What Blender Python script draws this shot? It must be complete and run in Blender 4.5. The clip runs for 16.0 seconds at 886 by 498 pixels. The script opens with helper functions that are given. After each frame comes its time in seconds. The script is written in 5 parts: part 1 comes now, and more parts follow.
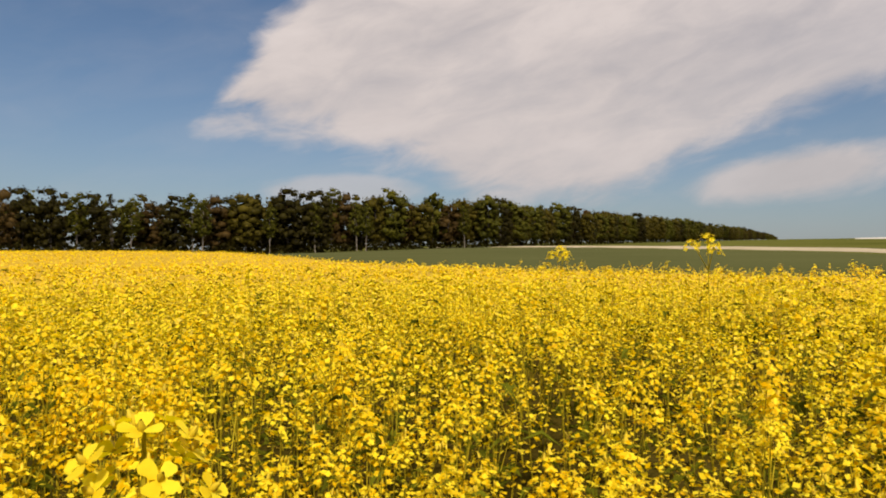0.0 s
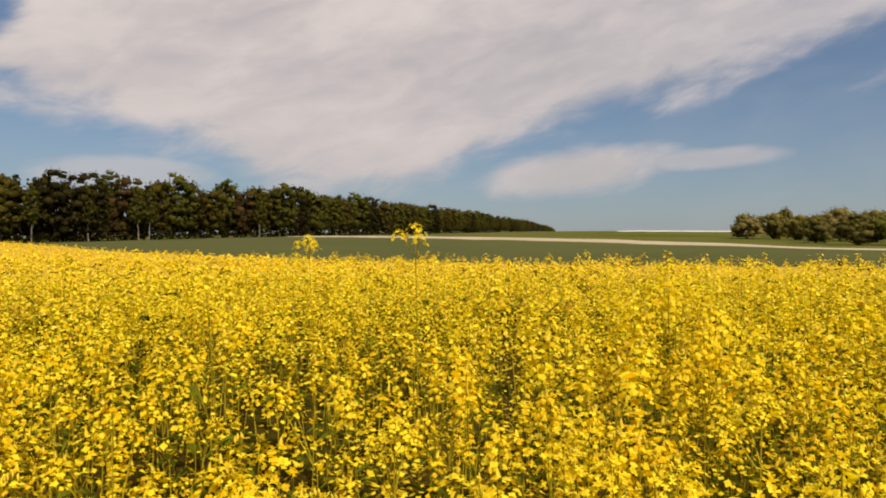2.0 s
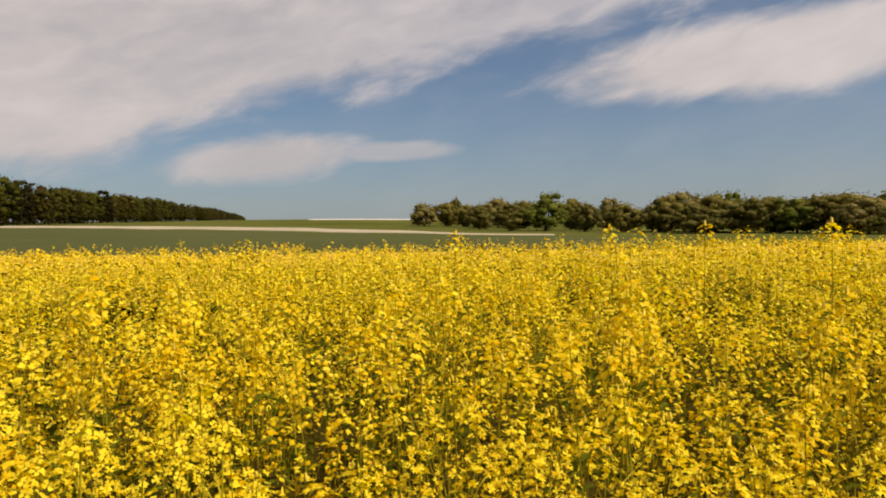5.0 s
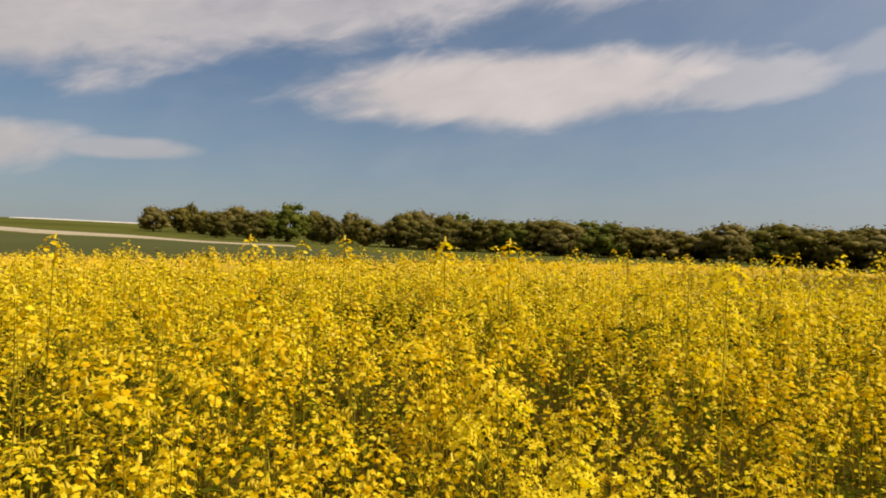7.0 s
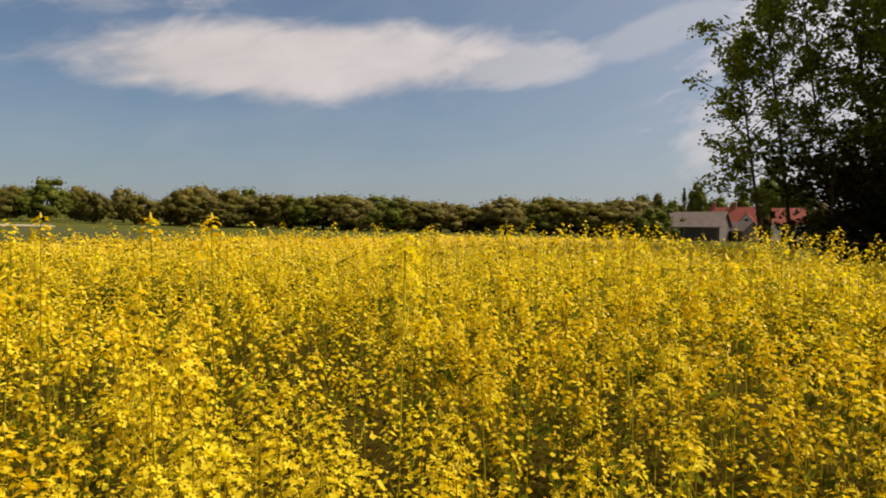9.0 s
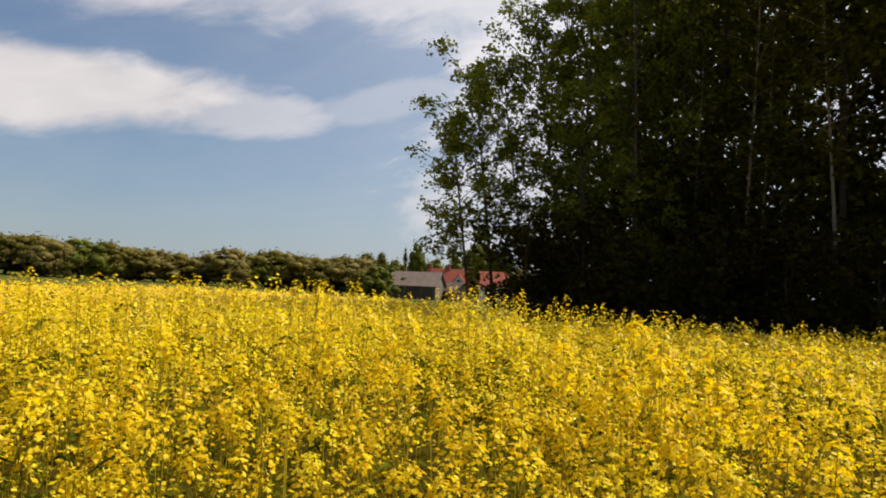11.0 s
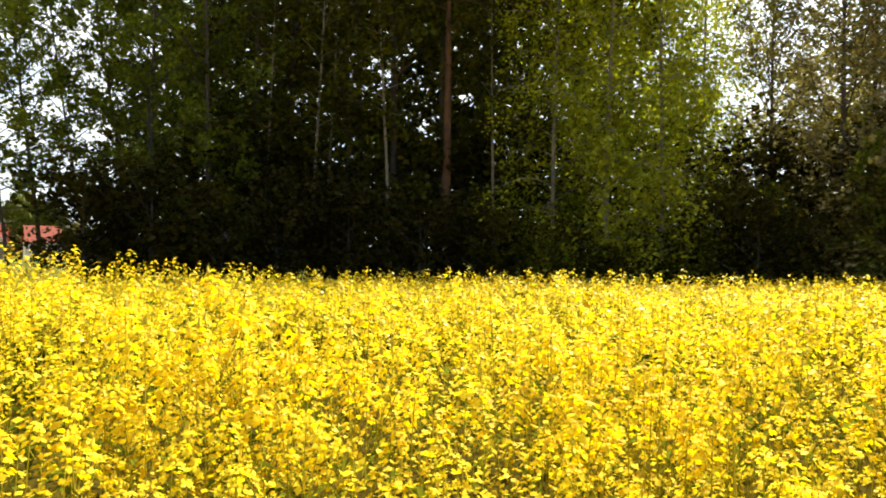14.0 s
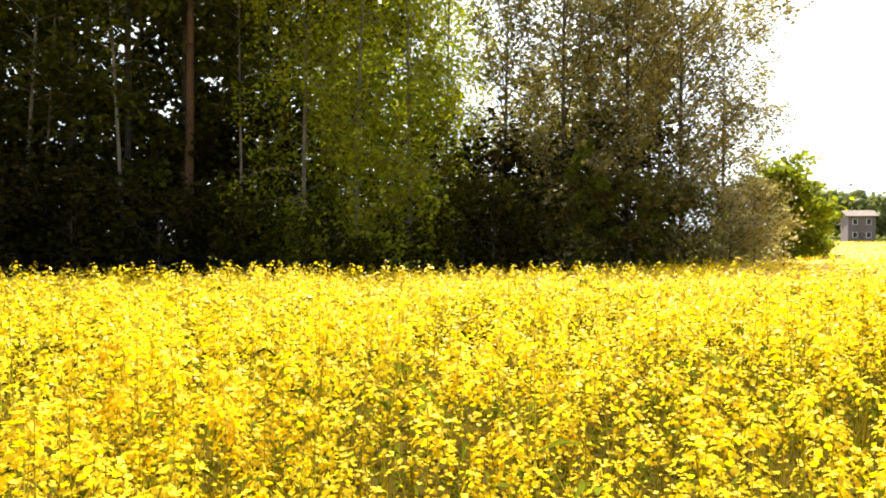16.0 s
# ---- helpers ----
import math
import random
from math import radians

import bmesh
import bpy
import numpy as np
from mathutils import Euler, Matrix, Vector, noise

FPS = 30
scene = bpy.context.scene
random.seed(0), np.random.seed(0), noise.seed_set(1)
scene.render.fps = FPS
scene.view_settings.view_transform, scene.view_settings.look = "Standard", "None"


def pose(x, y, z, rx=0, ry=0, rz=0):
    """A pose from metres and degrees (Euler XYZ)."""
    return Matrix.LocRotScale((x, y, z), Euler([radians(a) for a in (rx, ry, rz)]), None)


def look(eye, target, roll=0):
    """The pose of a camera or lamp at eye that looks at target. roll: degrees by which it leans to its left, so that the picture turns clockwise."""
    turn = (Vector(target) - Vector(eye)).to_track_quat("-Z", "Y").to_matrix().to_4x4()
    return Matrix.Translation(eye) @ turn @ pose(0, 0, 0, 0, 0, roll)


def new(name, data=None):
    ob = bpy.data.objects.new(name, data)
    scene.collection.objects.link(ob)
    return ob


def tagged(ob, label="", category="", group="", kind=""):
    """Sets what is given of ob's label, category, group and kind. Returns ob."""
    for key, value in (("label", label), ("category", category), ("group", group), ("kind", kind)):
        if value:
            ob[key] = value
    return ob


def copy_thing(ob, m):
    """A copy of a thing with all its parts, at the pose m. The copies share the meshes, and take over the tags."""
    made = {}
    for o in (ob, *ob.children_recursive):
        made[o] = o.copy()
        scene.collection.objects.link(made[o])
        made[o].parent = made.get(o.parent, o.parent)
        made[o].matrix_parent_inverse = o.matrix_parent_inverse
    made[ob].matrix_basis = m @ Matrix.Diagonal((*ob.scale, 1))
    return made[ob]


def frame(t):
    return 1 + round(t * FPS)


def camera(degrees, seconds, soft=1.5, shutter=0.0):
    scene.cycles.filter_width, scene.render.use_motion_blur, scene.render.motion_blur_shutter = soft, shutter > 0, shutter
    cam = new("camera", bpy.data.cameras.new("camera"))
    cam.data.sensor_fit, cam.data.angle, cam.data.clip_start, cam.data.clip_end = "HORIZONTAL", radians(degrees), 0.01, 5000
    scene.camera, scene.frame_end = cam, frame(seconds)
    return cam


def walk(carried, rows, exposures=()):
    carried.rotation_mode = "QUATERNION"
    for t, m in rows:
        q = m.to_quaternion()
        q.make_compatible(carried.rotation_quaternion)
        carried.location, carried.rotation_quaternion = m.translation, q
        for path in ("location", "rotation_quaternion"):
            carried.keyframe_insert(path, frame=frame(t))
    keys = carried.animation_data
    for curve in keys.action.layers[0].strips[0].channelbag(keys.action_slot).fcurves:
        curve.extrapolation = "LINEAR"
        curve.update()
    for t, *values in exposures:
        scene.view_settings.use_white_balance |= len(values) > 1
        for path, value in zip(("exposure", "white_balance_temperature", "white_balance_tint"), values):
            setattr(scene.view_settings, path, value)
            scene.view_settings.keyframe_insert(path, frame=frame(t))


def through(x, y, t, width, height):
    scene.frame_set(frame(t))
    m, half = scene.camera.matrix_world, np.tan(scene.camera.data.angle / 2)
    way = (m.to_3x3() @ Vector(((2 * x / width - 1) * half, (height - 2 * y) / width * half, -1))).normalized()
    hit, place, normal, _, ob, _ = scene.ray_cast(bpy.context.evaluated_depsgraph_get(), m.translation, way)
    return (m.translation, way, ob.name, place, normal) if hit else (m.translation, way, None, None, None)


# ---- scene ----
# seconds, eye x y z, heading clockwise from +y, tilt up, lean
ROWS = [
    (0.0, 0.000, 0.000, 1.50, 0.00, 0.74, -0.10),
    (0.5, 0.045, 0.035, 1.50, 5.77, 1.60, -0.84),
    (1.0, 0.089, 0.060, 1.50, 8.97, 0.72, 0.63),
    (1.5, 0.173, 0.065, 1.50, 13.41, 0.02, 0.86),
    (2.0, 0.246, 0.063, 1.50, 16.76, -0.12, 0.02),
    (2.5, 0.305, 0.057, 1.50, 20.10, -0.13, 0.41),
    (3.0, 0.375, 0.026, 1.50, 23.46, 0.01, 0.45),
    (3.5, 0.473, -0.013, 1.50, 27.29, 0.03, 0.48),
    (4.0, 0.579, -0.063, 1.50, 31.62, -1.10, 0.14),
    (4.2, 0.619, -0.083, 1.50, 33.50, -1.30, -1.50),
    (5.0, 0.752, -0.155, 1.50, 42.10, -1.25, -0.75),
    (5.7, 0.856, -0.210, 1.50, 49.75, -1.25, 0.70),
    (6.3, 0.932, -0.252, 1.50, 56.25, -1.13, 1.60),
    (6.5, 0.957, -0.268, 1.50, 58.04, -0.98, 1.49),
    (7.0, 0.999, -0.312, 1.50, 63.41, -0.07, 1.58),
    (7.5, 0.999, -0.368, 1.50, 68.34, -0.37, 1.13),
    (8.0, 0.977, -0.417, 1.50, 73.24, -0.82, 1.14),
    (8.2, 0.980, -0.437, 1.50, 74.90, -1.24, 0.88),
    (10.3, 1.173, -0.547, 1.50, 93.09, 1.03, 1.17),
    (10.5, 1.186, -0.568, 1.50, 95.81, 1.77, 1.35),
    (11.0, 1.227, -0.619, 1.50, 103.21, 3.33, 2.51),
    (11.5, 1.307, -0.627, 1.50, 111.96, 4.39, 0.36),
    (12.0, 1.368, -0.633, 1.50, 117.80, 3.14, -0.00),
    (12.5, 1.411, -0.631, 1.50, 122.81, 2.02, -0.35),
    (13.0, 1.438, -0.643, 1.50, 129.42, 1.02, -0.08),
    (13.5, 1.427, -0.673, 1.50, 134.21, 1.35, -0.32),
    (14.0, 1.376, -0.698, 1.50, 137.90, 0.26, 0.59),
    (14.5, 1.299, -0.748, 1.50, 143.40, -0.89, 0.78),
    (15.0, 1.209, -0.824, 1.50, 147.63, -0.05, -0.13),
    (15.5, 1.120, -0.922, 1.50, 152.54, -0.13, 0.33),
    (16.0, 1.021, -1.022, 1.50, 157.31, -0.27, 0.30),
]


def aim(x, y, z, heading, tilt, lean):
    return pose(x, y, z, 90 + tilt, 0, -heading) @ pose(0, 0, 0, 0, 0, lean)


cam = camera(65.9, 16.0, soft=1.9)
walk(cam, [(r[0], aim(*r[1:])) for r in ROWS],
     exposures=[(0.0, 0.08, 7000, 18), (4.0, 0.03, 7000, 18), (8.2, 0.0, 6950, 17), (10.5, 0.24, 6750, 16), (11.2, 0.32, 6650, 14),
                (12.0, 0.65, 6550, 13), (12.5, 0.93, 6500, 9), (14.0, 1.38, 6600, 6), (16.0, 1.63, 6650, 8)])

# ---- world and sun ----
SUN_HEADING, SUN_HEIGHT = radians(164), radians(49)


def sky_world():
    w = bpy.data.worlds.new("sky")
    scene.world = w
    w.use_nodes = True
    nt = w.node_tree
    nt.nodes.clear()
    N, L = nt.nodes.new, nt.links.new

    def math_node(op, a, b=None, c=None, clamp=False):
        n = N("ShaderNodeMath")
        n.operation, n.use_clamp = op, clamp
        for k, v in enumerate((a, b, c)):
            if v is None:
                continue
            if isinstance(v, (int, float)):
                n.inputs[k].default_value = v
            else:
                L(v, n.inputs[k])
        return n.outputs[0]

    sky = N("ShaderNodeTexSky")
    sky.sky_type, sky.sun_disc = "NISHITA", False
    sky.sun_elevation, sky.sun_rotation = SUN_HEIGHT, SUN_HEADING
    sky.air_density, sky.dust_density, sky.ozone_density = 1.0, 0.9, 1.6
    tex = N("ShaderNodeTexCoord")
    sep = N("ShaderNodeSeparateXYZ")
    L(tex.outputs["Generated"], sep.inputs[0])
    x, y, z = sep.outputs
    zc = math_node("MAXIMUM", z, 0.0)
    height = math_node("MULTIPLY", math_node("ARCSINE", math_node("MINIMUM", zc, 0.9999)), 57.2958)
    # headings from -115 to 245 degrees, so that the seam lies behind the view
    c65, s65 = math.cos(radians(65)), math.sin(radians(65))
    xr = math_node("SUBTRACT", math_node("MULTIPLY", x, c65), math_node("MULTIPLY", y, s65))
    yr = math_node("ADD", math_node("MULTIPLY", x, s65), math_node("MULTIPLY", y, c65))
    heading = math_node("ADD", math_node("MULTIPLY", math_node("ARCTAN2", xr, yr), 57.2958), 65.0)
    # streaked noise that follows the clouds' drift, rising towards the larger headings
    def cloud_noise(along, across, detail, rough, off, lean=14.0):
        c, k = math.cos(radians(lean)), math.sin(radians(lean))
        flat = N("ShaderNodeCombineXYZ")
        L(math_node("MULTIPLY", math_node("ADD", math_node("MULTIPLY", heading, c), math_node("MULTIPLY", height, k)), along), flat.inputs[0])
        L(math_node("MULTIPLY", math_node("SUBTRACT", math_node("MULTIPLY", height, c), math_node("MULTIPLY", heading, k)), across), flat.inputs[1])
        flat.inputs[2].default_value = off
        n = N("ShaderNodeTexNoise")
        n.inputs["Scale"].default_value = 1.0
        n.inputs["Detail"].default_value = detail
        n.inputs["Roughness"].default_value = rough
        n.inputs["Distortion"].default_value = 0.35
        L(flat.outputs[0], n.inputs["Vector"])
        return n.outputs["Fac"]

    broad = cloud_noise(0.055, 0.15, 3, 0.5, 3.1)
    fine = cloud_noise(0.16, 0.42, 7, 0.58, 7.7)
    wisp = math_node("ADD", math_node("MULTIPLY", broad, 0.8), math_node("MULTIPLY", fine, 0.85))
    wisp = math_node("SUBTRACT", wisp, 0.82)

    def soft_step(value, lo, hi, top=1.0):
        n = N("ShaderNodeMapRange")
        n.interpolation_type = "SMOOTHSTEP"
        n.inputs["From Min"].default_value, n.inputs["From Max"].default_value = lo, hi
        n.inputs["To Min"].default_value, n.inputs["To Max"].default_value = 0.0, top
        L(value, n.inputs["Value"])
        return n.outputs[0]

    def along_heading(points):
        """A value that runs through (heading, value) points; headings from -120 to 240, values from 0 to 40."""
        ramp = N("ShaderNodeValToRGB")
        while len(ramp.color_ramp.elements) < len(points):
            ramp.color_ramp.elements.new(0.5)
        for e, (h, v) in zip(ramp.color_ramp.elements, points):
            e.position, e.color = (h + 120) / 360, (v / 40, v / 40, v / 40, 1)
        L(math_node("DIVIDE", math_node("ADD", heading, 120.0), 360.0), ramp.inputs[0])
        return math_node("MULTIPLY", ramp.outputs[0], 40.0)

    def bank(h0, e0, hw, ew, lean, amount, ragged=1.7):
        """One cloud bank: middle heading and height, half sizes, lean, all in degrees."""
        c, s = math.cos(radians(lean)), math.sin(radians(lean))
        dh = math_node("SUBTRACT", heading, h0)
        de = math_node("SUBTRACT", height, e0)
        u = math_node("DIVIDE", math_node("ADD", math_node("MULTIPLY", dh, c), math_node("MULTIPLY", de, s)), hw)
        v = math_node("DIVIDE", math_node("SUBTRACT", math_node("MULTIPLY", de, c), math_node("MULTIPLY", dh, s)), ew)
        r = math_node("SQRT", math_node("ADD", math_node("MULTIPLY", u, u), math_node("MULTIPLY", v, v)))
        r = math_node("SUBTRACT", r, math_node("MULTIPLY", wisp, ragged))
        return soft_step(r, 1.2, 0.55, amount)

    # the great sheet of cloud overhead: its lower edge by heading, and its slanting end
    above = math_node("SUBTRACT", height, along_heading(SHEET_EDGE))
    sheet = soft_step(math_node("ADD", above, math_node("MULTIPLY", wisp, 7.5)), -1.6, 2.6)
    end = math_node("SUBTRACT", math_node("ADD", heading, 19.3), math_node("MULTIPLY", math_node("SUBTRACT", height, 11.3), 0.75))
    sheet = math_node("MULTIPLY", sheet, soft_step(math_node("ADD", end, math_node("MULTIPLY", wisp, 6.0)), -1.2, 2.2))
    thick = math_node("DIVIDE", along_heading(SHEET_COVER), 40.0)
    sheet = math_node("MULTIPLY", sheet, math_node("ADD", thick, math_node("MULTIPLY", wisp, 0.45), clamp=True), clamp=True)
    total = sheet
    for args in BANKS:
        total = math_node("MAXIMUM", total, bank(*args))
    # general thin cover with a haze towards the skyline
    veil = math_node("MULTIPLY", math_node("ADD", wisp, 0.16, clamp=True), 0.22)
    haze = math_node("MULTIPLY", math_node("POWER", 2.718, math_node("MULTIPLY", height, -0.13)), 0.68)
    sun = Vector((math.sin(SUN_HEADING) * math.cos(SUN_HEIGHT), math.cos(SUN_HEADING) * math.cos(SUN_HEIGHT), math.sin(SUN_HEIGHT)))
    dot = N("ShaderNodeVectorMath")
    dot.operation = "DOT_PRODUCT"
    dot.inputs[1].default_value = sun
    L(tex.outputs["Generated"], dot.inputs[0])
    near_sun = math_node("POWER", math_node("MULTIPLY", math_node("ADD", dot.outputs["Value"], 1.0), 0.5, clamp=True), 5.0)
    haze = math_node("ADD", haze, math_node("MULTIPLY", near_sun, 1.5), clamp=True)
    total = math_node("MAXIMUM", total, veil, clamp=True)
    # lighter towards the sun
    lum = math_node("ADD", CLOUD_BASE, math_node("MULTIPLY", near_sun, CLOUD_SUN))
    lum = math_node("MULTIPLY", lum, math_node("ADD", 0.58, math_node("ADD", math_node("MULTIPLY", fine, 0.34), math_node("MULTIPLY", broad, 0.46))))
    cloud = N("ShaderNodeMix")
    cloud.data_type = "RGBA"
    tint = N("ShaderNodeVectorMath")
    tint.operation = "SCALE"
    tint.inputs[0].default_value = (1.0, 0.965, 0.945)
    L(lum, tint.inputs["Scale"])
    scaled = N("ShaderNodeVectorMath")
    scaled.operation = "MULTIPLY"
    scaled.inputs[1].default_value = SKY_GAIN
    L(sky.outputs[0], scaled.inputs[0])
    L(total, cloud.inputs["Factor"])
    L(scaled.outputs[0], cloud.inputs["A"])
    L(tint.outputs[0], cloud.inputs["B"])
    bg = N("ShaderNodeBackground")
    bg.inputs["Strength"].default_value = SKY_STRENGTH
    air = N("ShaderNodeMix")
    air.data_type = "RGBA"
    L(haze, air.inputs["Factor"])
    L(cloud.outputs["Result"], air.inputs["A"])
    mist = N("ShaderNodeVectorMath")
    mist.operation = "SCALE"
    mist.inputs[0].default_value = (0.82, 0.90, 0.98)
    L(math_node("MULTIPLY", math_node("ADD", CLOUD_BASE, math_node("MULTIPLY", near_sun, CLOUD_SUN)), 0.68), mist.inputs["Scale"])
    L(mist.outputs[0], air.inputs["B"])
    L(air.outputs["Result"], bg.inputs["Color"])
    out = N("ShaderNodeOutputWorld")
    L(bg.outputs[0], out.inputs[0])


# heading, height, half width, half height, lean, cover, raggedness
BANKS = [
    (27.5, 6.2, 8.0, 2.1, 7, 0.88, 1.1),
    (38, 6.9, 6, 0.9, 2, 0.6, 1.0),
    (-8, 5.6, 7, 1.3, 0, 0.55, 1.2),
    (70, 13.2, 19.5, 3.1, 3, 0.97, 1.0),
    (86, 13.2, 8, 2.0, 4, 0.6, 1.5),
    (99, 15.5, 9, 1.6, 14, 0.32, 1.6),
    (111, 17.5, 9, 8.5, 40, 0.9, 1.5),
    (116, 11, 15, 9, 25, 0.8, 1.8),
    (176, 25, 52, 26, 0, 1.0, 1.6),
]
# heading and height, in degrees, of the sheet's lower edge; heading and cover out of 40
SHEET_EDGE = [(-119, 39), (-40, 30), (-21, 11.5), (-14, 9.9), (-7, 9.2), (-2, 7.6), (2, 5.0), (13, 4.4), (18, 6.6), (24, 9.2), (32, 10.9),
              (41, 13.2), (47, 14.8), (56, 16.8), (64, 18.6), (82, 20.4), (100, 21), (125, 18), (150, 20), (239, 39)]
SHEET_COVER = [(-119, 38), (14, 38), (30, 34), (45, 28), (60, 25), (85, 24), (110, 28), (239, 38)]
SKY_STRENGTH, SKY_GAIN = 0.075, (0.62, 0.87, 1.02)
CLOUD_BASE, CLOUD_SUN = 8.0, 12.0
sky_world()

lamp = bpy.data.lights.new("sun", "SUN")
lamp.energy, lamp.angle, lamp.color = 5.0, radians(0.55), (1.0, 0.95, 0.86)
sun_lamp = new("sun", lamp)
sun_lamp.matrix_world = look((math.sin(SUN_HEADING) * 50, math.cos(SUN_HEADING) * 50, 50 * math.tan(SUN_HEIGHT)), (0, 0, 0))

# ---- materials ----
def material(name, dark, light, scale=5.0, fine=60.0, rough=0.7, bump=0.2, bump_far=0.01, glow_through=0.0, through=None,
             vary=0.0, per_island=False, spec=0.3, space="Object"):
    """A two-scale noise material; glow_through: the share of light that passes a leaf or petal."""
    m = bpy.data.materials.new(name)
    m.use_nodes = True
    nt = m.node_tree
    N, L = nt.nodes.new, nt.links.new
    bs = nt.nodes["Principled BSDF"]
    out = nt.nodes["Material Output"]
    bs.inputs["Roughness"].default_value = rough
    bs.inputs["Specular IOR Level"].default_value = spec
    co = N("ShaderNodeTexCoord")
    src = co.outputs["Object"]
    if space == "World":
        geo = N("ShaderNodeNewGeometry")
        src = geo.outputs["Position"]
    a, b = N("ShaderNodeTexNoise"), N("ShaderNodeTexNoise")
    a.inputs["Scale"].default_value, a.inputs["Detail"].default_value = scale, 4
    b.inputs["Scale"].default_value, b.inputs["Detail"].default_value = fine, 3
    L(src, a.inputs["Vector"])
    L(src, b.inputs["Vector"])
    mix = N("ShaderNodeMath")
    mix.operation = "MULTIPLY_ADD"
    L(b.outputs["Fac"], mix.inputs[0])
    mix.inputs[1].default_value = 0.45
    sc = N("ShaderNodeMath")
    sc.operation = "MULTIPLY"
    L(a.outputs["Fac"], sc.inputs[0])
    sc.inputs[1].default_value = 0.75
    L(sc.outputs[0], mix.inputs[2])
    fac = mix.outputs[0]
    if vary:
        rnd = N("ShaderNodeNewGeometry").outputs["Random Per Island"] if per_island else N("ShaderNodeObjectInfo").outputs["Random"]
        add = N("ShaderNodeMath")
        add.operation = "MULTIPLY_ADD"
        L(rnd, add.inputs[0])
        add.inputs[1].default_value = vary
        sub = N("ShaderNodeMath")
        sub.operation = "SUBTRACT"
        L(fac, sub.inputs[0])
        sub.inputs[1].default_value = vary / 2
        L(sub.outputs[0], add.inputs[2])
        fac = add.outputs[0]
    ramp = N("ShaderNodeValToRGB")
    ramp.color_ramp.elements[0].position, ramp.color_ramp.elements[1].position = 0.3, 0.85
    ramp.color_ramp.elements[0].color, ramp.color_ramp.elements[1].color = (*dark, 1), (*light, 1)
    L(fac, ramp.inputs[0])
    L(ramp.outputs[0], bs.inputs["Base Color"])
    if bump:
        bp = N("ShaderNodeBump")
        bp.inputs["Strength"].default_value, bp.inputs["Distance"].default_value = bump, bump_far
        L(b.outputs["Fac"], bp.inputs["Height"])
        L(bp.outputs[0], bs.inputs["Normal"])
    if glow_through:
        tr = N("ShaderNodeBsdfTranslucent")
        mul = N("ShaderNodeMix")
        mul.data_type, mul.blend_type = "RGBA", "MULTIPLY"
        mul.inputs["Factor"].default_value = 1.0
        L(ramp.outputs[0], mul.inputs["A"])
        mul.inputs["B"].default_value = (*(through or (1, 1, 1)), 1)
        L(mul.outputs["Result"], tr.inputs["Color"])
        sh = N("ShaderNodeMixShader")
        sh.inputs[0].default_value = glow_through
        L(bs.outputs[0], sh.inputs[1])
        L(tr.outputs[0], sh.inputs[2])
        L(sh.outputs[0], out.inputs["Surface"])
    return m


PETAL = material("petal", (0.76, 0.475, 0.003), (0.98, 0.80, 0.038), 3, 200, 0.5, 0, glow_through=0.49, through=(1.0, 0.99, 0.24), vary=0.7, per_island=True, spec=0.06)
BUD = material("bud", (0.42, 0.31, 0.010), (0.72, 0.50, 0.018), 20, 200, 0.6, 0, vary=0.4, per_island=True)
STEM = material("stem", (0.19, 0.15, 0.006), (0.40, 0.31, 0.015), 8, 90, 0.7, 0, vary=0.4, per_island=True, spec=0.05)
RAPE_LEAF = material("rape_leaf", (0.046, 0.050, 0.003), (0.125, 0.132, 0.009), 6, 60, 1.0, 0.1, glow_through=0.25, vary=0.5, per_island=True, spec=0.0)
CANOPY = material("rape_canopy", (0.30, 0.185, 0.004), (0.60, 0.37, 0.008), 0.6, 4.0, 0.8, 0.8, 0.2, space="World")
SOIL = material("grass_and_soil", (0.05, 0.056, 0.010), (0.115, 0.115, 0.028), 0.02, 0.6, 1.0, 0.4, 0.1, space="World", spec=0.0)
CEREAL = material("cereal", (0.056, 0.061, 0.021), (0.086, 0.089, 0.033), 0.03, 1.2, 1.0, 0.5, 0.15, space="World", spec=0.0)
EARTH = material("crop_soil", (0.032, 0.023, 0.003), (0.07, 0.051, 0.008), 3, 30, 1.0, 0.5, 0.02, space="World", spec=0.0)
TRACK = material("dry_earth", (0.27, 0.215, 0.13), (0.42, 0.345, 0.22), 0.15, 2.0, 0.9, 0.3, 0.05, space="World")
PALE = material("pale_field", (0.40, 0.37, 0.30), (0.6, 0.56, 0.46), 0.05, 1.0, 0.9, 0.2, 0.05, space="World")
BARK = material("bark", (0.03, 0.024, 0.018), (0.11, 0.09, 0.07), 6, 40, 0.85, 0.5, 0.02)
BIRCH = material("birch_bark", (0.03, 0.024, 0.018), (0.34, 0.285, 0.21), 1.6, 18, 0.7, 0.3, 0.01)


PINE = material("pine_bark", (0.05, 0.025, 0.013), (0.15, 0.075, 0.037), 2.5, 22, 0.85, 0.5, 0.03)


def leaf_mat(name, dark, light, through=0.4, vary=0.6, spec=0.15, fine=12, bump=0.0, far=0.0):
    return material(name, dark, light, 1.2, fine, 0.5, bump, far, glow_through=through, through=(1.0, 1.05, 0.45), vary=vary, per_island=True, spec=spec)


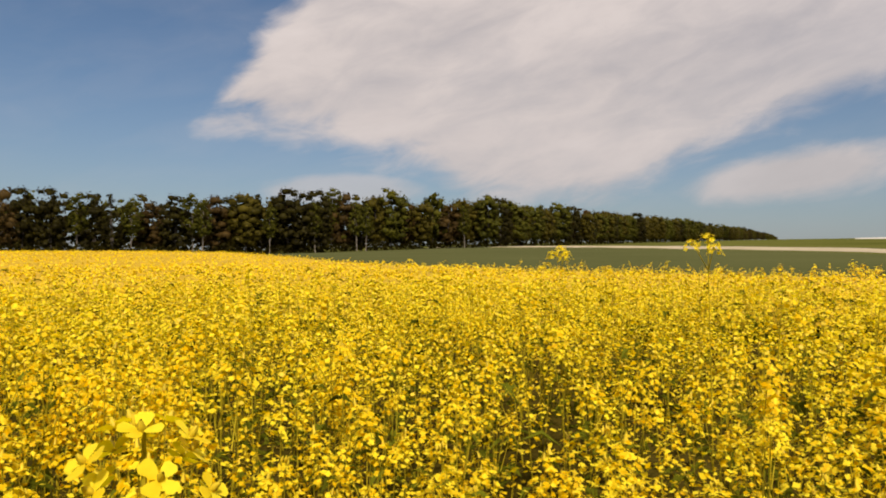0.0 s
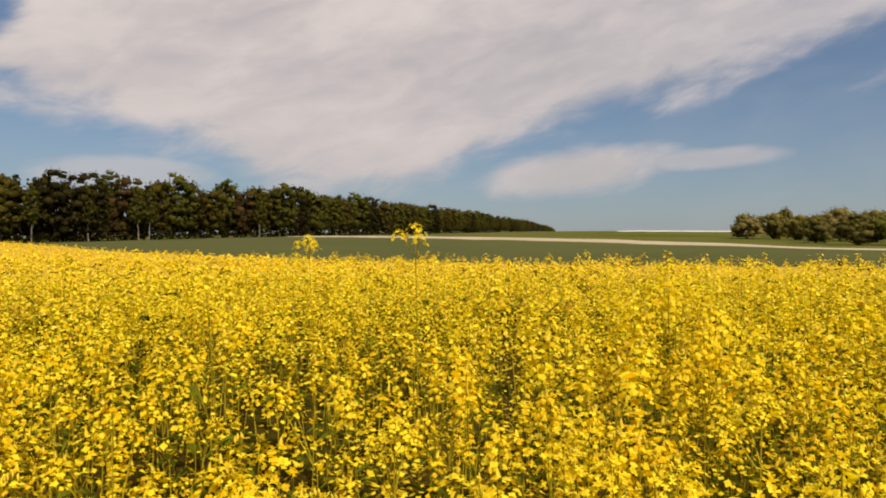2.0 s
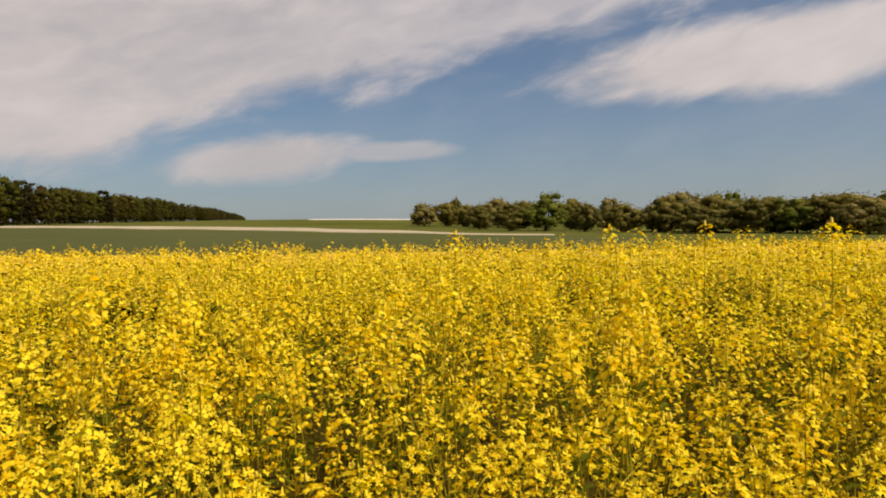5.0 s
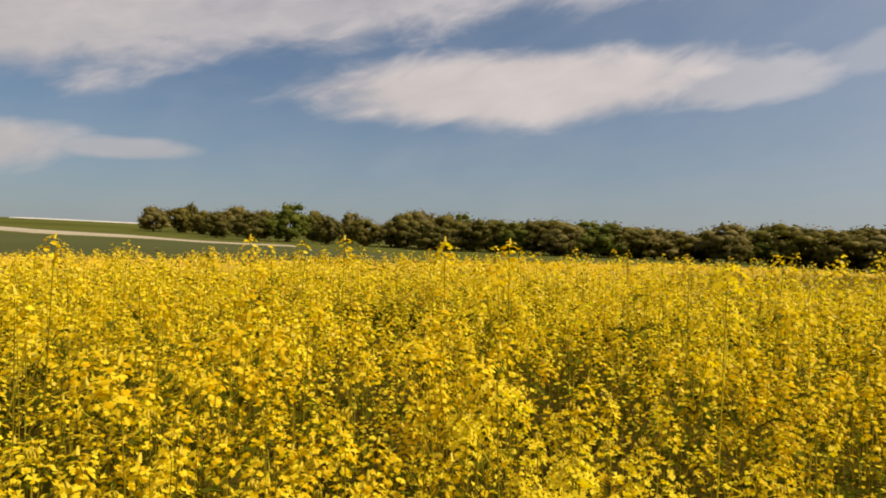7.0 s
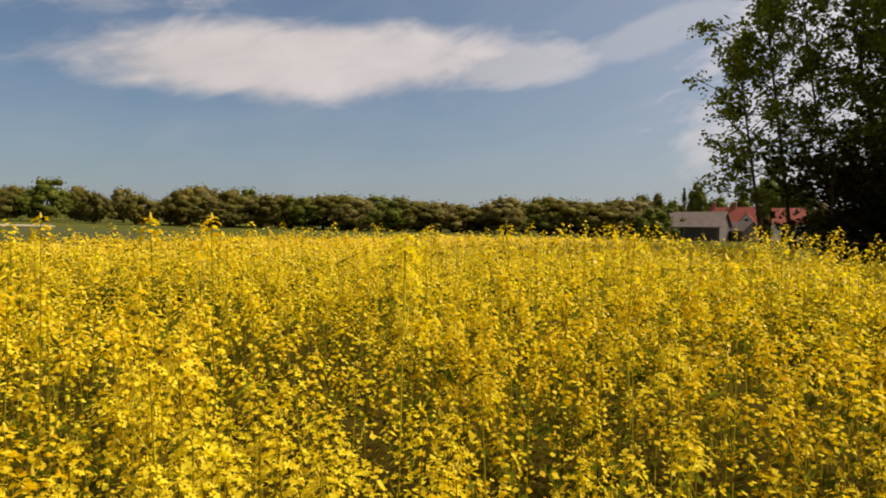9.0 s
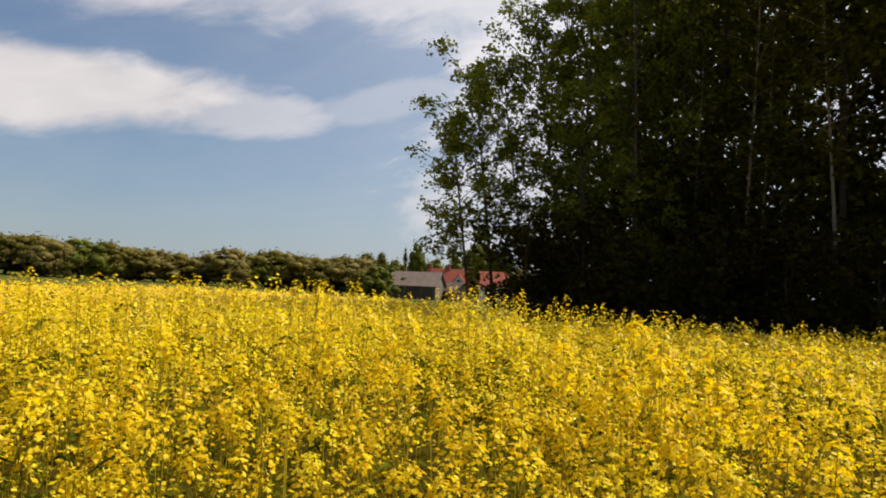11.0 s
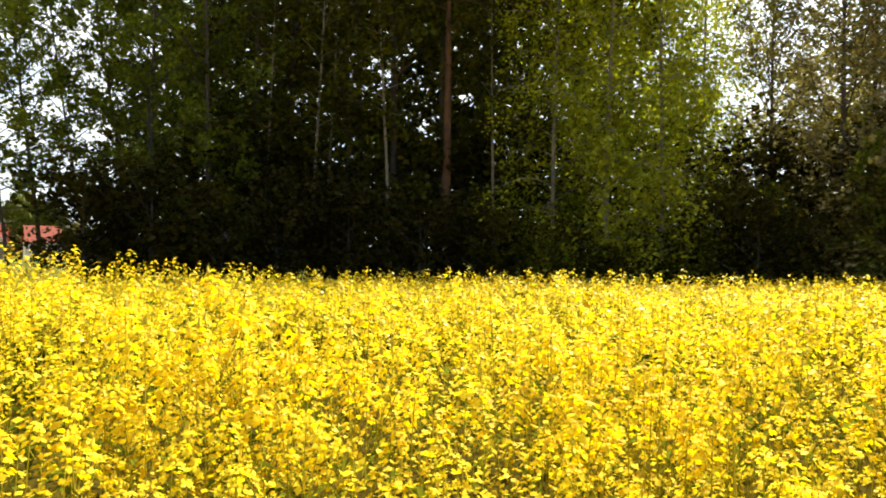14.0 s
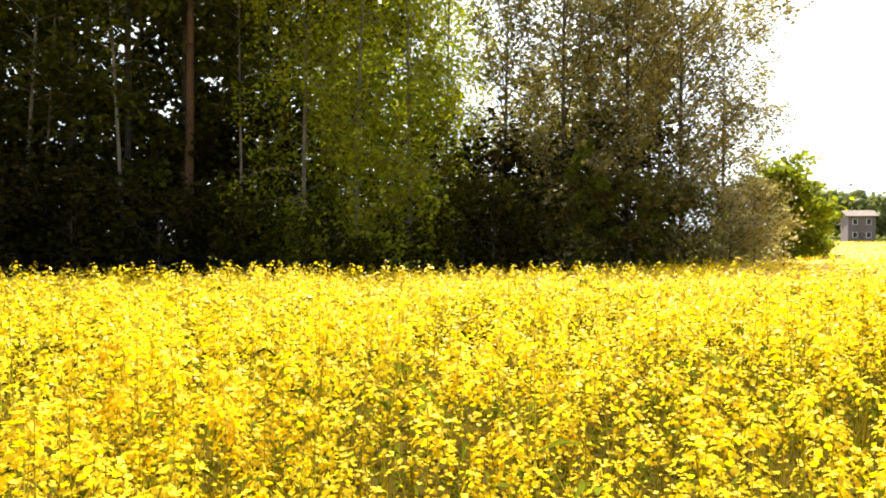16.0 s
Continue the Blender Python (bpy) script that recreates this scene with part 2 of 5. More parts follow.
# near-black leaf colour carries the deep shade inside and under the grove
LEAF_SHADE = leaf_mat("dark_leaf", (0.018, 0.015, 0.002), (0.050, 0.042, 0.005), 0.4, 0.6, 0.06)
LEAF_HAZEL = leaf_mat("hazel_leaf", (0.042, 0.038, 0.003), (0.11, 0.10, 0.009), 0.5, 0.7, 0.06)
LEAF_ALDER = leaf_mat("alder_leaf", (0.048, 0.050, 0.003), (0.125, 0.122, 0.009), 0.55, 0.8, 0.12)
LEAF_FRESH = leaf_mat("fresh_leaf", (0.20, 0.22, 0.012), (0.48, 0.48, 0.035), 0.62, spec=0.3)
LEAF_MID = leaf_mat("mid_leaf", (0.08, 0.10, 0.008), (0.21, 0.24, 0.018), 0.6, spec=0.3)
LEAF_GREY = leaf_mat("grey_leaf", (0.13, 0.11, 0.040), (0.31, 0.25, 0.11), 0.5, spec=0.3)
LEAF_DULL = leaf_mat("dull_leaf", (0.065, 0.060, 0.012), (0.17, 0.15, 0.034), 0.5)
LEAF_MAPLE = leaf_mat("maple_leaf", (0.11, 0.135, 0.010), (0.32, 0.34, 0.03), 0.6)
# leaf colour lightened to stand for sun on the end bushes
LEAF_SUNLIT = leaf_mat("sunlit_leaf", (0.28, 0.22, 0.12), (0.50, 0.41, 0.26), 0.55)
LEAF_FAR = [
    leaf_mat("wood_leaf_olive", (0.03, 0.025, 0.003), (0.085, 0.066, 0.008), 0.3, 0.5, 0.05, 1.6, 0.3, 0.4),
    leaf_mat("wood_leaf_green", (0.031, 0.032, 0.004), (0.09, 0.085, 0.009), 0.3, 0.5, 0.05, 1.6, 0.3, 0.4),
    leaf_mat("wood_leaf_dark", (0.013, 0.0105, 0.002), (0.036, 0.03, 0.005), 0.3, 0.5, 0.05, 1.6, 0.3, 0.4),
    leaf_mat("wood_leaf_brown", (0.032, 0.02, 0.005), (0.078, 0.047, 0.013), 0.3, 0.5, 0.05, 1.6, 0.3, 0.4),
]
# paler green with the haze of distance mixed into the leaf colour
LEAF_HAZED = leaf_mat("hazed_leaf", (0.12, 0.13, 0.045), (0.22, 0.23, 0.085), 0.4, 0.4, 0.05, 1.6, 0.3, 0.4)
ORCHARD_LEAF = [
    leaf_mat("orchard_leaf_olive", (0.090, 0.075, 0.013), (0.20, 0.158, 0.030), 0.35, 0.5, 0.05, 2.6, 0.3, 0.3),
    leaf_mat("orchard_leaf_blossom", (0.12, 0.095, 0.022), (0.23, 0.18, 0.05), 0.35, 0.5, 0.05, 2.6, 0.3, 0.3),
    leaf_mat("orchard_leaf_dark", (0.075, 0.065, 0.012), (0.15, 0.125, 0.026), 0.35, 0.5, 0.05, 2.6, 0.3, 0.3),
    leaf_mat("orchard_leaf_green", (0.075, 0.085, 0.010), (0.155, 0.165, 0.022), 0.35, 0.5, 0.05, 2.6, 0.3, 0.3),
]
ROOF_GREY = material("weathered_roof", (0.115, 0.08, 0.06), (0.20, 0.15, 0.12), 0.8, 6, 0.85, 0.4, 0.03)
ROOF_RED = material("red_tiles", (0.20, 0.036, 0.018), (0.33, 0.075, 0.038), 0.8, 7, 0.8, 0.4, 0.03)
PLASTER = material("pale_plaster", (0.55, 0.50, 0.43), (0.74, 0.70, 0.62), 0.7, 9, 0.85, 0.2, 0.01)
WOOD = material("grey_boards", (0.08, 0.062, 0.05), (0.18, 0.145, 0.115), 0.9, 11, 0.85, 0.4, 0.02)
ROUGHCAST = material("pink_roughcast", (0.15, 0.11, 0.105), (0.23, 0.175, 0.165), 0.8, 12, 0.9, 0.3, 0.02)
BRICK = material("brick_chimney", (0.25, 0.07, 0.045), (0.4, 0.14, 0.09), 2, 14, 0.85, 0.3, 0.02)
DARK_GLASS = material("dark_window", (0.02, 0.022, 0.025), (0.05, 0.055, 0.06), 1, 5, 0.15, 0)

# ---- the lie of the land ----
def smoothstep(v):
    v = np.clip(v, 0, 1)
    return v * v * (3 - 2 * v)


RISE_AT = [-180, -120, -60, -35, -15, 0, 20, 35, 48, 60, 75, 90, 98, 110, 130, 165, 180, 187, 195]
RISE = [0.8, 0.6, 0.8, 0.75, 0.75, 1.25, 1.45, 1.5, 1.2, 0.95, 0.55, 0.1, -0.5, -0.5, 0.0, 0.5, 1.1, 1.3, 0.8]


def polar(x, y):
    return np.degrees(np.arctan2(x, y)), np.hypot(x, y)


def at(heading, d):
    return d * np.sin(np.radians(heading)), d * np.cos(np.radians(heading))


def ground_z(x, y):
    x, y = np.asarray(x, float), np.asarray(y, float)
    h, d = polar(x, y)
    h = np.where(h < -165, h + 360, h)
    rise = sum(np.interp(h + o, RISE_AT, RISE) for o in (-4, -2, 0, 2, 4)) / 5
    z = d * np.tan(np.radians(rise)) * np.where(d > 40, 1 - np.exp(-np.maximum(d - 40, 0) / 70), 0)
    z = z * np.where(d > 700, 700 / np.maximum(d, 1), 1)
    bx, by = at(-27, 88)
    z = z + 0.75 * np.exp(-((x - bx) ** 2 + (y - by) ** 2) / (2 * 30 ** 2))
    z = z - 0.30 * np.interp(h, [60, 100, 115, 150, 168, 178], [0, 0.35, 1, 1, 0.6, 0]) * smoothstep((d - 5) / 14) * np.where(d < 60, 1, np.maximum(0, 1 - (d - 60) / 40))
    z = z + 0.05 * np.sin(x * 0.21 + 1) * np.cos(y * 0.17) * np.minimum(d / 10, 1)
    return z


FIELD_AT = [-180, -60, -30, -17, -10, 0, 10, 30, 60, 72, 84, 100, 104, 109, 150, 172, 178, 182, 187, 200]
FIELD_R = [110, 110, 105, 85, 52, 34, 26, 21, 21, 32, 44, 34, 27, 20.5, 21, 24, 34, 60, 110, 120]


def field_edge(h):
    h = np.where(np.asarray(h) < -165, np.asarray(h) + 360, h)
    return np.interp(h, FIELD_AT, FIELD_R)


# ---- mesh helpers ----
def mesh_from(name, verts, faces, mats, index=None, smooth=False):
    """A mesh of quads (or triangles) from arrays."""
    verts, faces = np.asarray(verts, np.float32), np.asarray(faces, np.int32)
    me = bpy.data.meshes.new(name)
    k = faces.shape[1]
    me.vertices.add(len(verts))
    me.vertices.foreach_set("co", verts.ravel())
    me.loops.add(faces.size)
    me.loops.foreach_set("vertex_index", faces.ravel())
    me.polygons.add(len(faces))
    me.polygons.foreach_set("loop_start", np.arange(0, faces.size, k, dtype=np.int32))
    for m in mats:
        me.materials.append(m)
    if index is not None:
        me.polygons.foreach_set("material_index", np.asarray(index, np.int32))
    if smooth:
        me.polygons.foreach_set("use_smooth", np.ones(len(faces), bool))
    me.update(calc_edges=True)
    me.validate()
    return me


def part_np(name, data, mats, parent=None, label="", index=None, smooth=False):
    ob = new(name, mesh_from(name, data[0], data[1], mats, index, smooth))
    ob.parent = parent
    if label:
        ob["label"] = label
    return ob


def part(name, bm, mat, parent=None, label=""):
    """Links a bmesh as one mesh object under a thing or part."""
    me = bpy.data.meshes.new(name)
    bm.to_mesh(me)
    bm.free()
    me.materials.append(mat)
    ob = new(name, me)
    ob.parent = parent
    if label:
        ob["label"] = label
    return ob


def join(pieces):
    """Joins (verts, quads) pieces into one."""
    vs, fs, n = [], [], 0
    for v, f in pieces:
        vs.append(v)
        fs.append(np.asarray(f) + n)
        n += len(v)
    return np.concatenate(vs), np.concatenate(fs)


def tube(points, radii, sides=5):
    points = np.asarray(points, float)
    n = len(points)
    way = np.gradient(points, axis=0)
    way /= np.linalg.norm(way, axis=1)[:, None] + 1e-9
    ref = np.where(np.abs(way[:, 2:3]) > 0.9, np.array([[1.0, 0, 0]]), np.array([[0, 0, 1.0]]))
    u = np.cross(way, ref)
    u /= np.linalg.norm(u, axis=1)[:, None] + 1e-9
    v = np.cross(way, u)
    a = np.linspace(0, 2 * np.pi, sides, endpoint=False)
    ring = (u[:, None] * np.cos(a)[None, :, None] + v[:, None] * np.sin(a)[None, :, None]) * np.asarray(radii)[:, None, None]
    verts = (points[:, None] + ring).reshape(-1, 3)
    i, j = np.meshgrid(np.arange(n - 1), np.arange(sides), indexing="ij")
    i, j = i.ravel(), j.ravel()
    k = (j + 1) % sides
    return verts, np.stack([i * sides + j, i * sides + k, (i + 1) * sides + k, (i + 1) * sides + j], 1)


def leaves(centres, size, rng, flat=0.5, hang=0.0, normal=None):
    """Diamond leaves, folded along the rib, one at each centre."""
    n = len(centres)
    a = rng.uniform(0, 2 * np.pi, n)
    along = np.stack([np.cos(a), np.sin(a), rng.normal(0, 0.45, n) - hang], 1)
    along /= np.linalg.norm(along, axis=1)[:, None]
    up = rng.normal(0, 1, (n, 3)) * (1 - flat) + np.array([0, 0, flat])
    if normal is not None:
        along = np.cross(normal, rng.normal(0, 1, (n, 3)))
        along /= np.linalg.norm(along, axis=1)[:, None] + 1e-9
        up = normal + rng.normal(0, 0.12, (n, 3))
    side = np.cross(along, up)
    side /= np.linalg.norm(side, axis=1)[:, None] + 1e-9
    nrm = np.cross(side, along)
    s = (size * rng.uniform(0.65, 1.35, n))[:, None]
    p = np.stack([centres - along * s * 0.5, centres + side * s * 0.36 + nrm * s * 0.10,
                  centres + along * s * 0.55, centres - side * s * 0.36 + nrm * s * 0.10], 1)
    return p.reshape(-1, 3), np.arange(4 * n).reshape(n, 4)


def polar_patch(name, h0, h1, near, far, lift, mat, label, category, rows=24, step=0.5, rim=True):
    """A strip of land between two distances given as functions of the heading, its rim turned down into the ground."""
    hs = np.arange(h0, h1 + step / 2, step)
    t = np.linspace(0, 1, rows)
    d = near(hs)[:, None] * (1 - t) + far(hs)[:, None] * t
    x, y = at(hs[:, None] * np.ones_like(t), d)
    z = ground_z(x, y) + lift
    if rim:
        z[0] -= lift + 0.1
        z[-1] -= lift + 0.1
        z[:, 0] -= lift + 0.1
        z[:, -1] -= lift + 0.1
    v = np.stack([x, y, z], -1).reshape(-1, 3)
    i, j = np.meshgrid(np.arange(len(hs) - 1), np.arange(rows - 1), indexing="ij")
    i, j = i.ravel(), j.ravel()
    f = np.stack([i * rows + j, i * rows + j + 1, (i + 1) * rows + j + 1, (i + 1) * rows + j], 1)
    ob = part_np(name, (v, f), [mat], smooth=True)
    return tagged(ob, label, category, kind="structure")


def ground():
    r = np.concatenate([[0.3], np.geomspace(1.5, 3800, 95)])
    hs = np.arange(0, 360, 1.5)
    x, y = at(hs[None] * np.ones((len(r), 1)), r[:, None])
    v = np.stack([x, y, ground_z(x, y)], -1).reshape(-1, 3)
    m = len(hs)
    i, j = np.meshgrid(np.arange(len(r) - 1), np.arange(m), indexing="ij")
    i, j = i.ravel(), j.ravel()
    k = (j + 1) % m
    f = np.stack([i * m + j, i * m + k, (i + 1) * m + k, (i + 1) * m + j], 1)
    ob = part_np("ground", (v, f), [SOIL], smooth=True)
    tagged(ob, "rolling farmland with rough grass and brown soil", "ground", kind="structure")


TRACK_AT = [-2, 3, 10, 19, 33, 45, 60]
TRACK_D = [262, 250, 215, 165, 118, 104, 92]
WOOD_AT = [-60, -45, -20, -5, 5, 12, 18, 23, 26.4]
WOOD_D = [190, 192, 206, 226, 252, 305, 400, 540, 800]


def track_d(h):
    return np.interp(h, TRACK_AT, TRACK_D)


def wood_d(h):
    return np.interp(h, WOOD_AT, WOOD_D)


ground()
polar_patch("crop_soil", -180, 180, lambda h: 0.02 + 0 * h, lambda h: np.minimum(field_edge(h) - 1, 19), 0.02, EARTH, "dark brown soil between the crop's stems", "soil", rows=14, step=3.0, rim=False)
polar_patch("cereal_field", -50, 60, lambda h: np.minimum(field_edge(h) + 1.5, 118), lambda h: np.where(h < -2, wood_d(h) - 3, track_d(h) - 3),
            0.06, CEREAL, "field of short dark green cereal beyond the rape", "field")
polar_patch("farm_track", -1.5, 52, lambda h: track_d(h), lambda h: track_d(h) * (1.08 + 0.15 * smoothstep((h + 1) / 18) - 0.19 * smoothstep((h - 30) / 16)),
            0.14, TRACK, "pale dry strip of bare earth between fields", "track", rows=8)
polar_patch("pale_field", 31, 41, lambda h: 470 + 0 * h, lambda h: 640 + 0 * h, 0.4, PALE, "distant pale stubble field on the hilltop", "field", rows=8)

# ---- trees ----
def ball(rng, n):
    v = rng.normal(0, 1, (n, 3))
    return v / np.linalg.norm(v, axis=1)[:, None] * rng.uniform(0, 1, (n, 1)) ** 0.4


def grow(seed, height, bare, radius, limbs, clusters, per, leaf, spread=0.32, shape=1.0, trunk=0.16, hang=0.0, lean=0.0, rise=0.55, sides=6, twigs=True):
    """A tapered trunk with limbs, and a crown of leaf clumps along them. Returns wood and leaves as (verts, quads)."""
    rng = np.random.default_rng(seed)
    t = np.linspace(0, 1, 9)
    sway = rng.normal(0, 0.012 * height, 2)
    bend = rng.uniform(0, 6.28)
    px = lean * t * height * 0.3 + sway[0] * np.sin(t * 3 + bend) - sway[0] * math.sin(bend)
    py = sway[1] * np.sin(t * 2.4 + bend) - sway[1] * math.sin(bend)
    spine = np.stack([px, py, t * height * 0.97], 1)
    wood = [tube(spine, trunk * (1 - t) ** 0.8 + 0.012, sides)]
    spots = []
    for k in range(limbs):
        u = bare + (0.97 - bare) * ((k + rng.uniform(0, 1)) / limbs)
        s = np.array([np.interp(u, t, spine[:, c]) for c in range(3)])
        w = (u - bare) / (1 - bare)
        reach = radius * (np.sin(np.pi * min(1, (w * 0.86 + 0.16))) ** shape) * rng.uniform(0.6, 1.08)
        a = k * 2.4 + rng.normal(0, 0.5)
        up = rise + w * 0.7 + rng.normal(0, 0.15)
        q = np.linspace(0, 1, 5)
        line = s + np.stack([np.cos(a) * q * reach, np.sin(a) * q * reach, reach * (up * q - (0.25 + hang) * q * q)], 1)
        line += rng.normal(0, 0.04 * reach, line.shape) * q[:, None]
        wood.append(tube(line[::1 if twigs else 2], (trunk * 0.34 * (1 - 0.5 * u) * (1 - q) + 0.008)[::1 if twigs else 2], 3))
        for c in range(clusters):
            f = rng.uniform(0.25, 1.05)
            p = np.array([np.interp(f, q, line[:, i]) for i in range(3)]) + ball(rng, 1)[0] * spread * 1.2
            spots.append(p)
            if twigs and c % 3 == 0:
                b = np.array([np.interp(f * 0.7, q, line[:, i]) for i in range(3)])
                wood.append(tube(np.stack([b, (b + p) / 2 + rng.normal(0, 0.05, 3), p]), [0.014, 0.01, 0.004], 3))
    spots = np.array(spots)
    n = len(spots) * per
    size = rng.uniform(0.5, 1.4, len(spots))
    cen = np.repeat(spots, per, 0) + ball(rng, n) * np.repeat(size, per)[:, None] * np.array([spread, spread, spread * 0.7]) * 1.42
    if hang:
        cen[:, 2] -= np.abs(rng.normal(0, hang * 1.6, n))
    cen[:, 2] = np.maximum(cen[:, 2], 0.1)
    return join(wood), leaves(cen, leaf, rng, 0.4, hang)


def puff(rng, sides=6):
    """A lumpy mound, the body of one leaf clump, of size one."""
    a = np.arange(sides) * 2 * np.pi / sides + rng.uniform(0, 6.28)
    rows = [(-0.6, 0.78), (0.05, 1.0), (0.65, 0.74), (1.0, 0.06)]
    v = np.concatenate([np.stack([r * np.cos(a), r * np.sin(a), np.full(sides, z)], 1) * rng.uniform(0.82, 1.15, (sides, 1)) for z, r in rows])
    k = np.arange(sides)
    f = np.concatenate([np.stack([j * sides + k, j * sides + (k + 1) % sides, (j + 1) * sides + (k + 1) % sides, (j + 1) * sides + k], 1) for j in range(len(rows) - 1)])
    return v, f


def dome(seed, height, radius, skirt, clumps, per, leaf, clump=0.36, point=0.0, trunk=0.25, lumpy=0.16, flat=0.0):
    """A tree seen from afar: trunk, limbs, and a crown of many leaf clumps of uneven size, each a small mound hidden under sprays of leaves."""
    rng = np.random.default_rng(seed)
    t = np.linspace(0, 1, 5)
    mid = height * (skirt + (1 - skirt) * 0.45)
    side = rng.normal(0, 0.10 * radius, 2)
    wood = [tube(np.stack([0.2 * np.sin(t * 3) + side[0] * t, 0.15 * np.cos(t * 2) + side[1] * t, t * height * 0.85], 1), trunk * (1 - 0.85 * t), 5)]
    cen, nrm, mounds = [], [], []
    # a few big boughs give the crown its outline
    boughs = rng.normal(0, 1, (7, 3))
    boughs /= np.linalg.norm(boughs, axis=1)[:, None]
    swell = rng.uniform(-1.6, 1.3, 7) * lumpy
    for k in range(clumps):
        z = 1 - 2 * (k + 0.5) / clumps
        a = k * 2.39996 + rng.normal(0, 0.3)
        r = math.sqrt(max(0.0, 1 - z * z))
        d = np.array([r * math.cos(a), r * math.sin(a), z])
        up, down = height - mid, mid - height * skirt
        taper = 1 - point * max(0.0, z)
        out = 1 + float((np.clip(boughs @ d, 0, 1) ** 3) @ swell) + rng.normal(0, lumpy * 0.45)
        out *= rng.choice([1.0, 1.0, 0.72])
        c = np.array([d[0] * radius * taper * out, d[1] * radius * taper * out, mid + d[2] * (up * (1 - flat * 0.3 * r) if z > 0 else down) * (0.5 + 0.5 * out)])
        c[:2] += side * (c[2] / height)
        size = radius * clump * rng.uniform(0.45, 1.2) * (1 - 0.5 * point * max(0.0, z))
        c = c - d * size * 0.7
        v, f = puff(rng, 5)
        v = v * size * np.array([0.85, 0.85, 0.62]) + c
        v[:, 2] = np.maximum(v[:, 2], 0.05)
        mounds.append((v, f))
        v = rng.normal(0, 1, (per, 3)) + d * 0.6 + np.array([0, 0, 0.25])
        v /= np.linalg.norm(v, axis=1)[:, None]
        cen.append(c + v * size * rng.uniform(0.75, 1.0, (per, 1)) ** 0.5 * rng.choice([1.0, 1.15, 1.5], (per, 1)) * np.array([1.1, 1.1, 0.85]))
        w = v + rng.normal(0, 0.45, (per, 3))
        nrm.append(w / np.linalg.norm(w, axis=1)[:, None])
        if k % 7 == 0:
            p = np.array([side[0] * 0.4, side[1] * 0.4, height * rng.uniform(max(skirt * 0.8, 0.12), 0.6)])
            wood.append(tube(np.stack([p, (p + c) / 2 + [0, 0, -0.1], c]), [trunk * 0.4, trunk * 0.25, 0.02], 3))
    cen = np.concatenate(cen)
    cen[:, 2] = np.maximum(cen[:, 2], 0.1)
    return join(wood), join(mounds + [leaves(cen, leaf, rng, normal=np.concatenate(nrm))])


def tree(kind, pieces, bark, leaf, label, category="tree", group=""):
    root = new(kind)
    part_np("trunk", pieces[0], [bark], root, smooth=True)
    part_np("crown", pieces[1], [leaf], root, smooth=True)
    return tagged(root, label, category, group)


def stand(ob, heading, d, turn=0.0, scale=1.0, first=False, wide=1.0, sink=0.05):
    """Puts the thing, or a copy of it, on the ground at a heading and distance."""
    x, y = at(heading, d)
    m = pose(float(x), float(y), float(ground_z(x, y)) - sink, 0, 0, turn)
    o = ob if first else copy_thing(ob, m)
    o.matrix_basis = m @ Matrix.Diagonal((scale * wide, scale * wide, scale, 1))
    return o


class Sort:
    """A kind of tree: the first is placed as it is, later ones as copies."""

    def __init__(self, *args, **kw):
        self.made, self.args, self.kw = None, args, kw

    def put(self, heading, d, turn=0.0, scale=1.0, wide=1.0):
        first = self.made is None
        if first:
            self.made = tree(*self.args, **self.kw)
        return stand(self.made, heading, d, turn, scale, first, wide)


rng = np.random.default_rng(11)


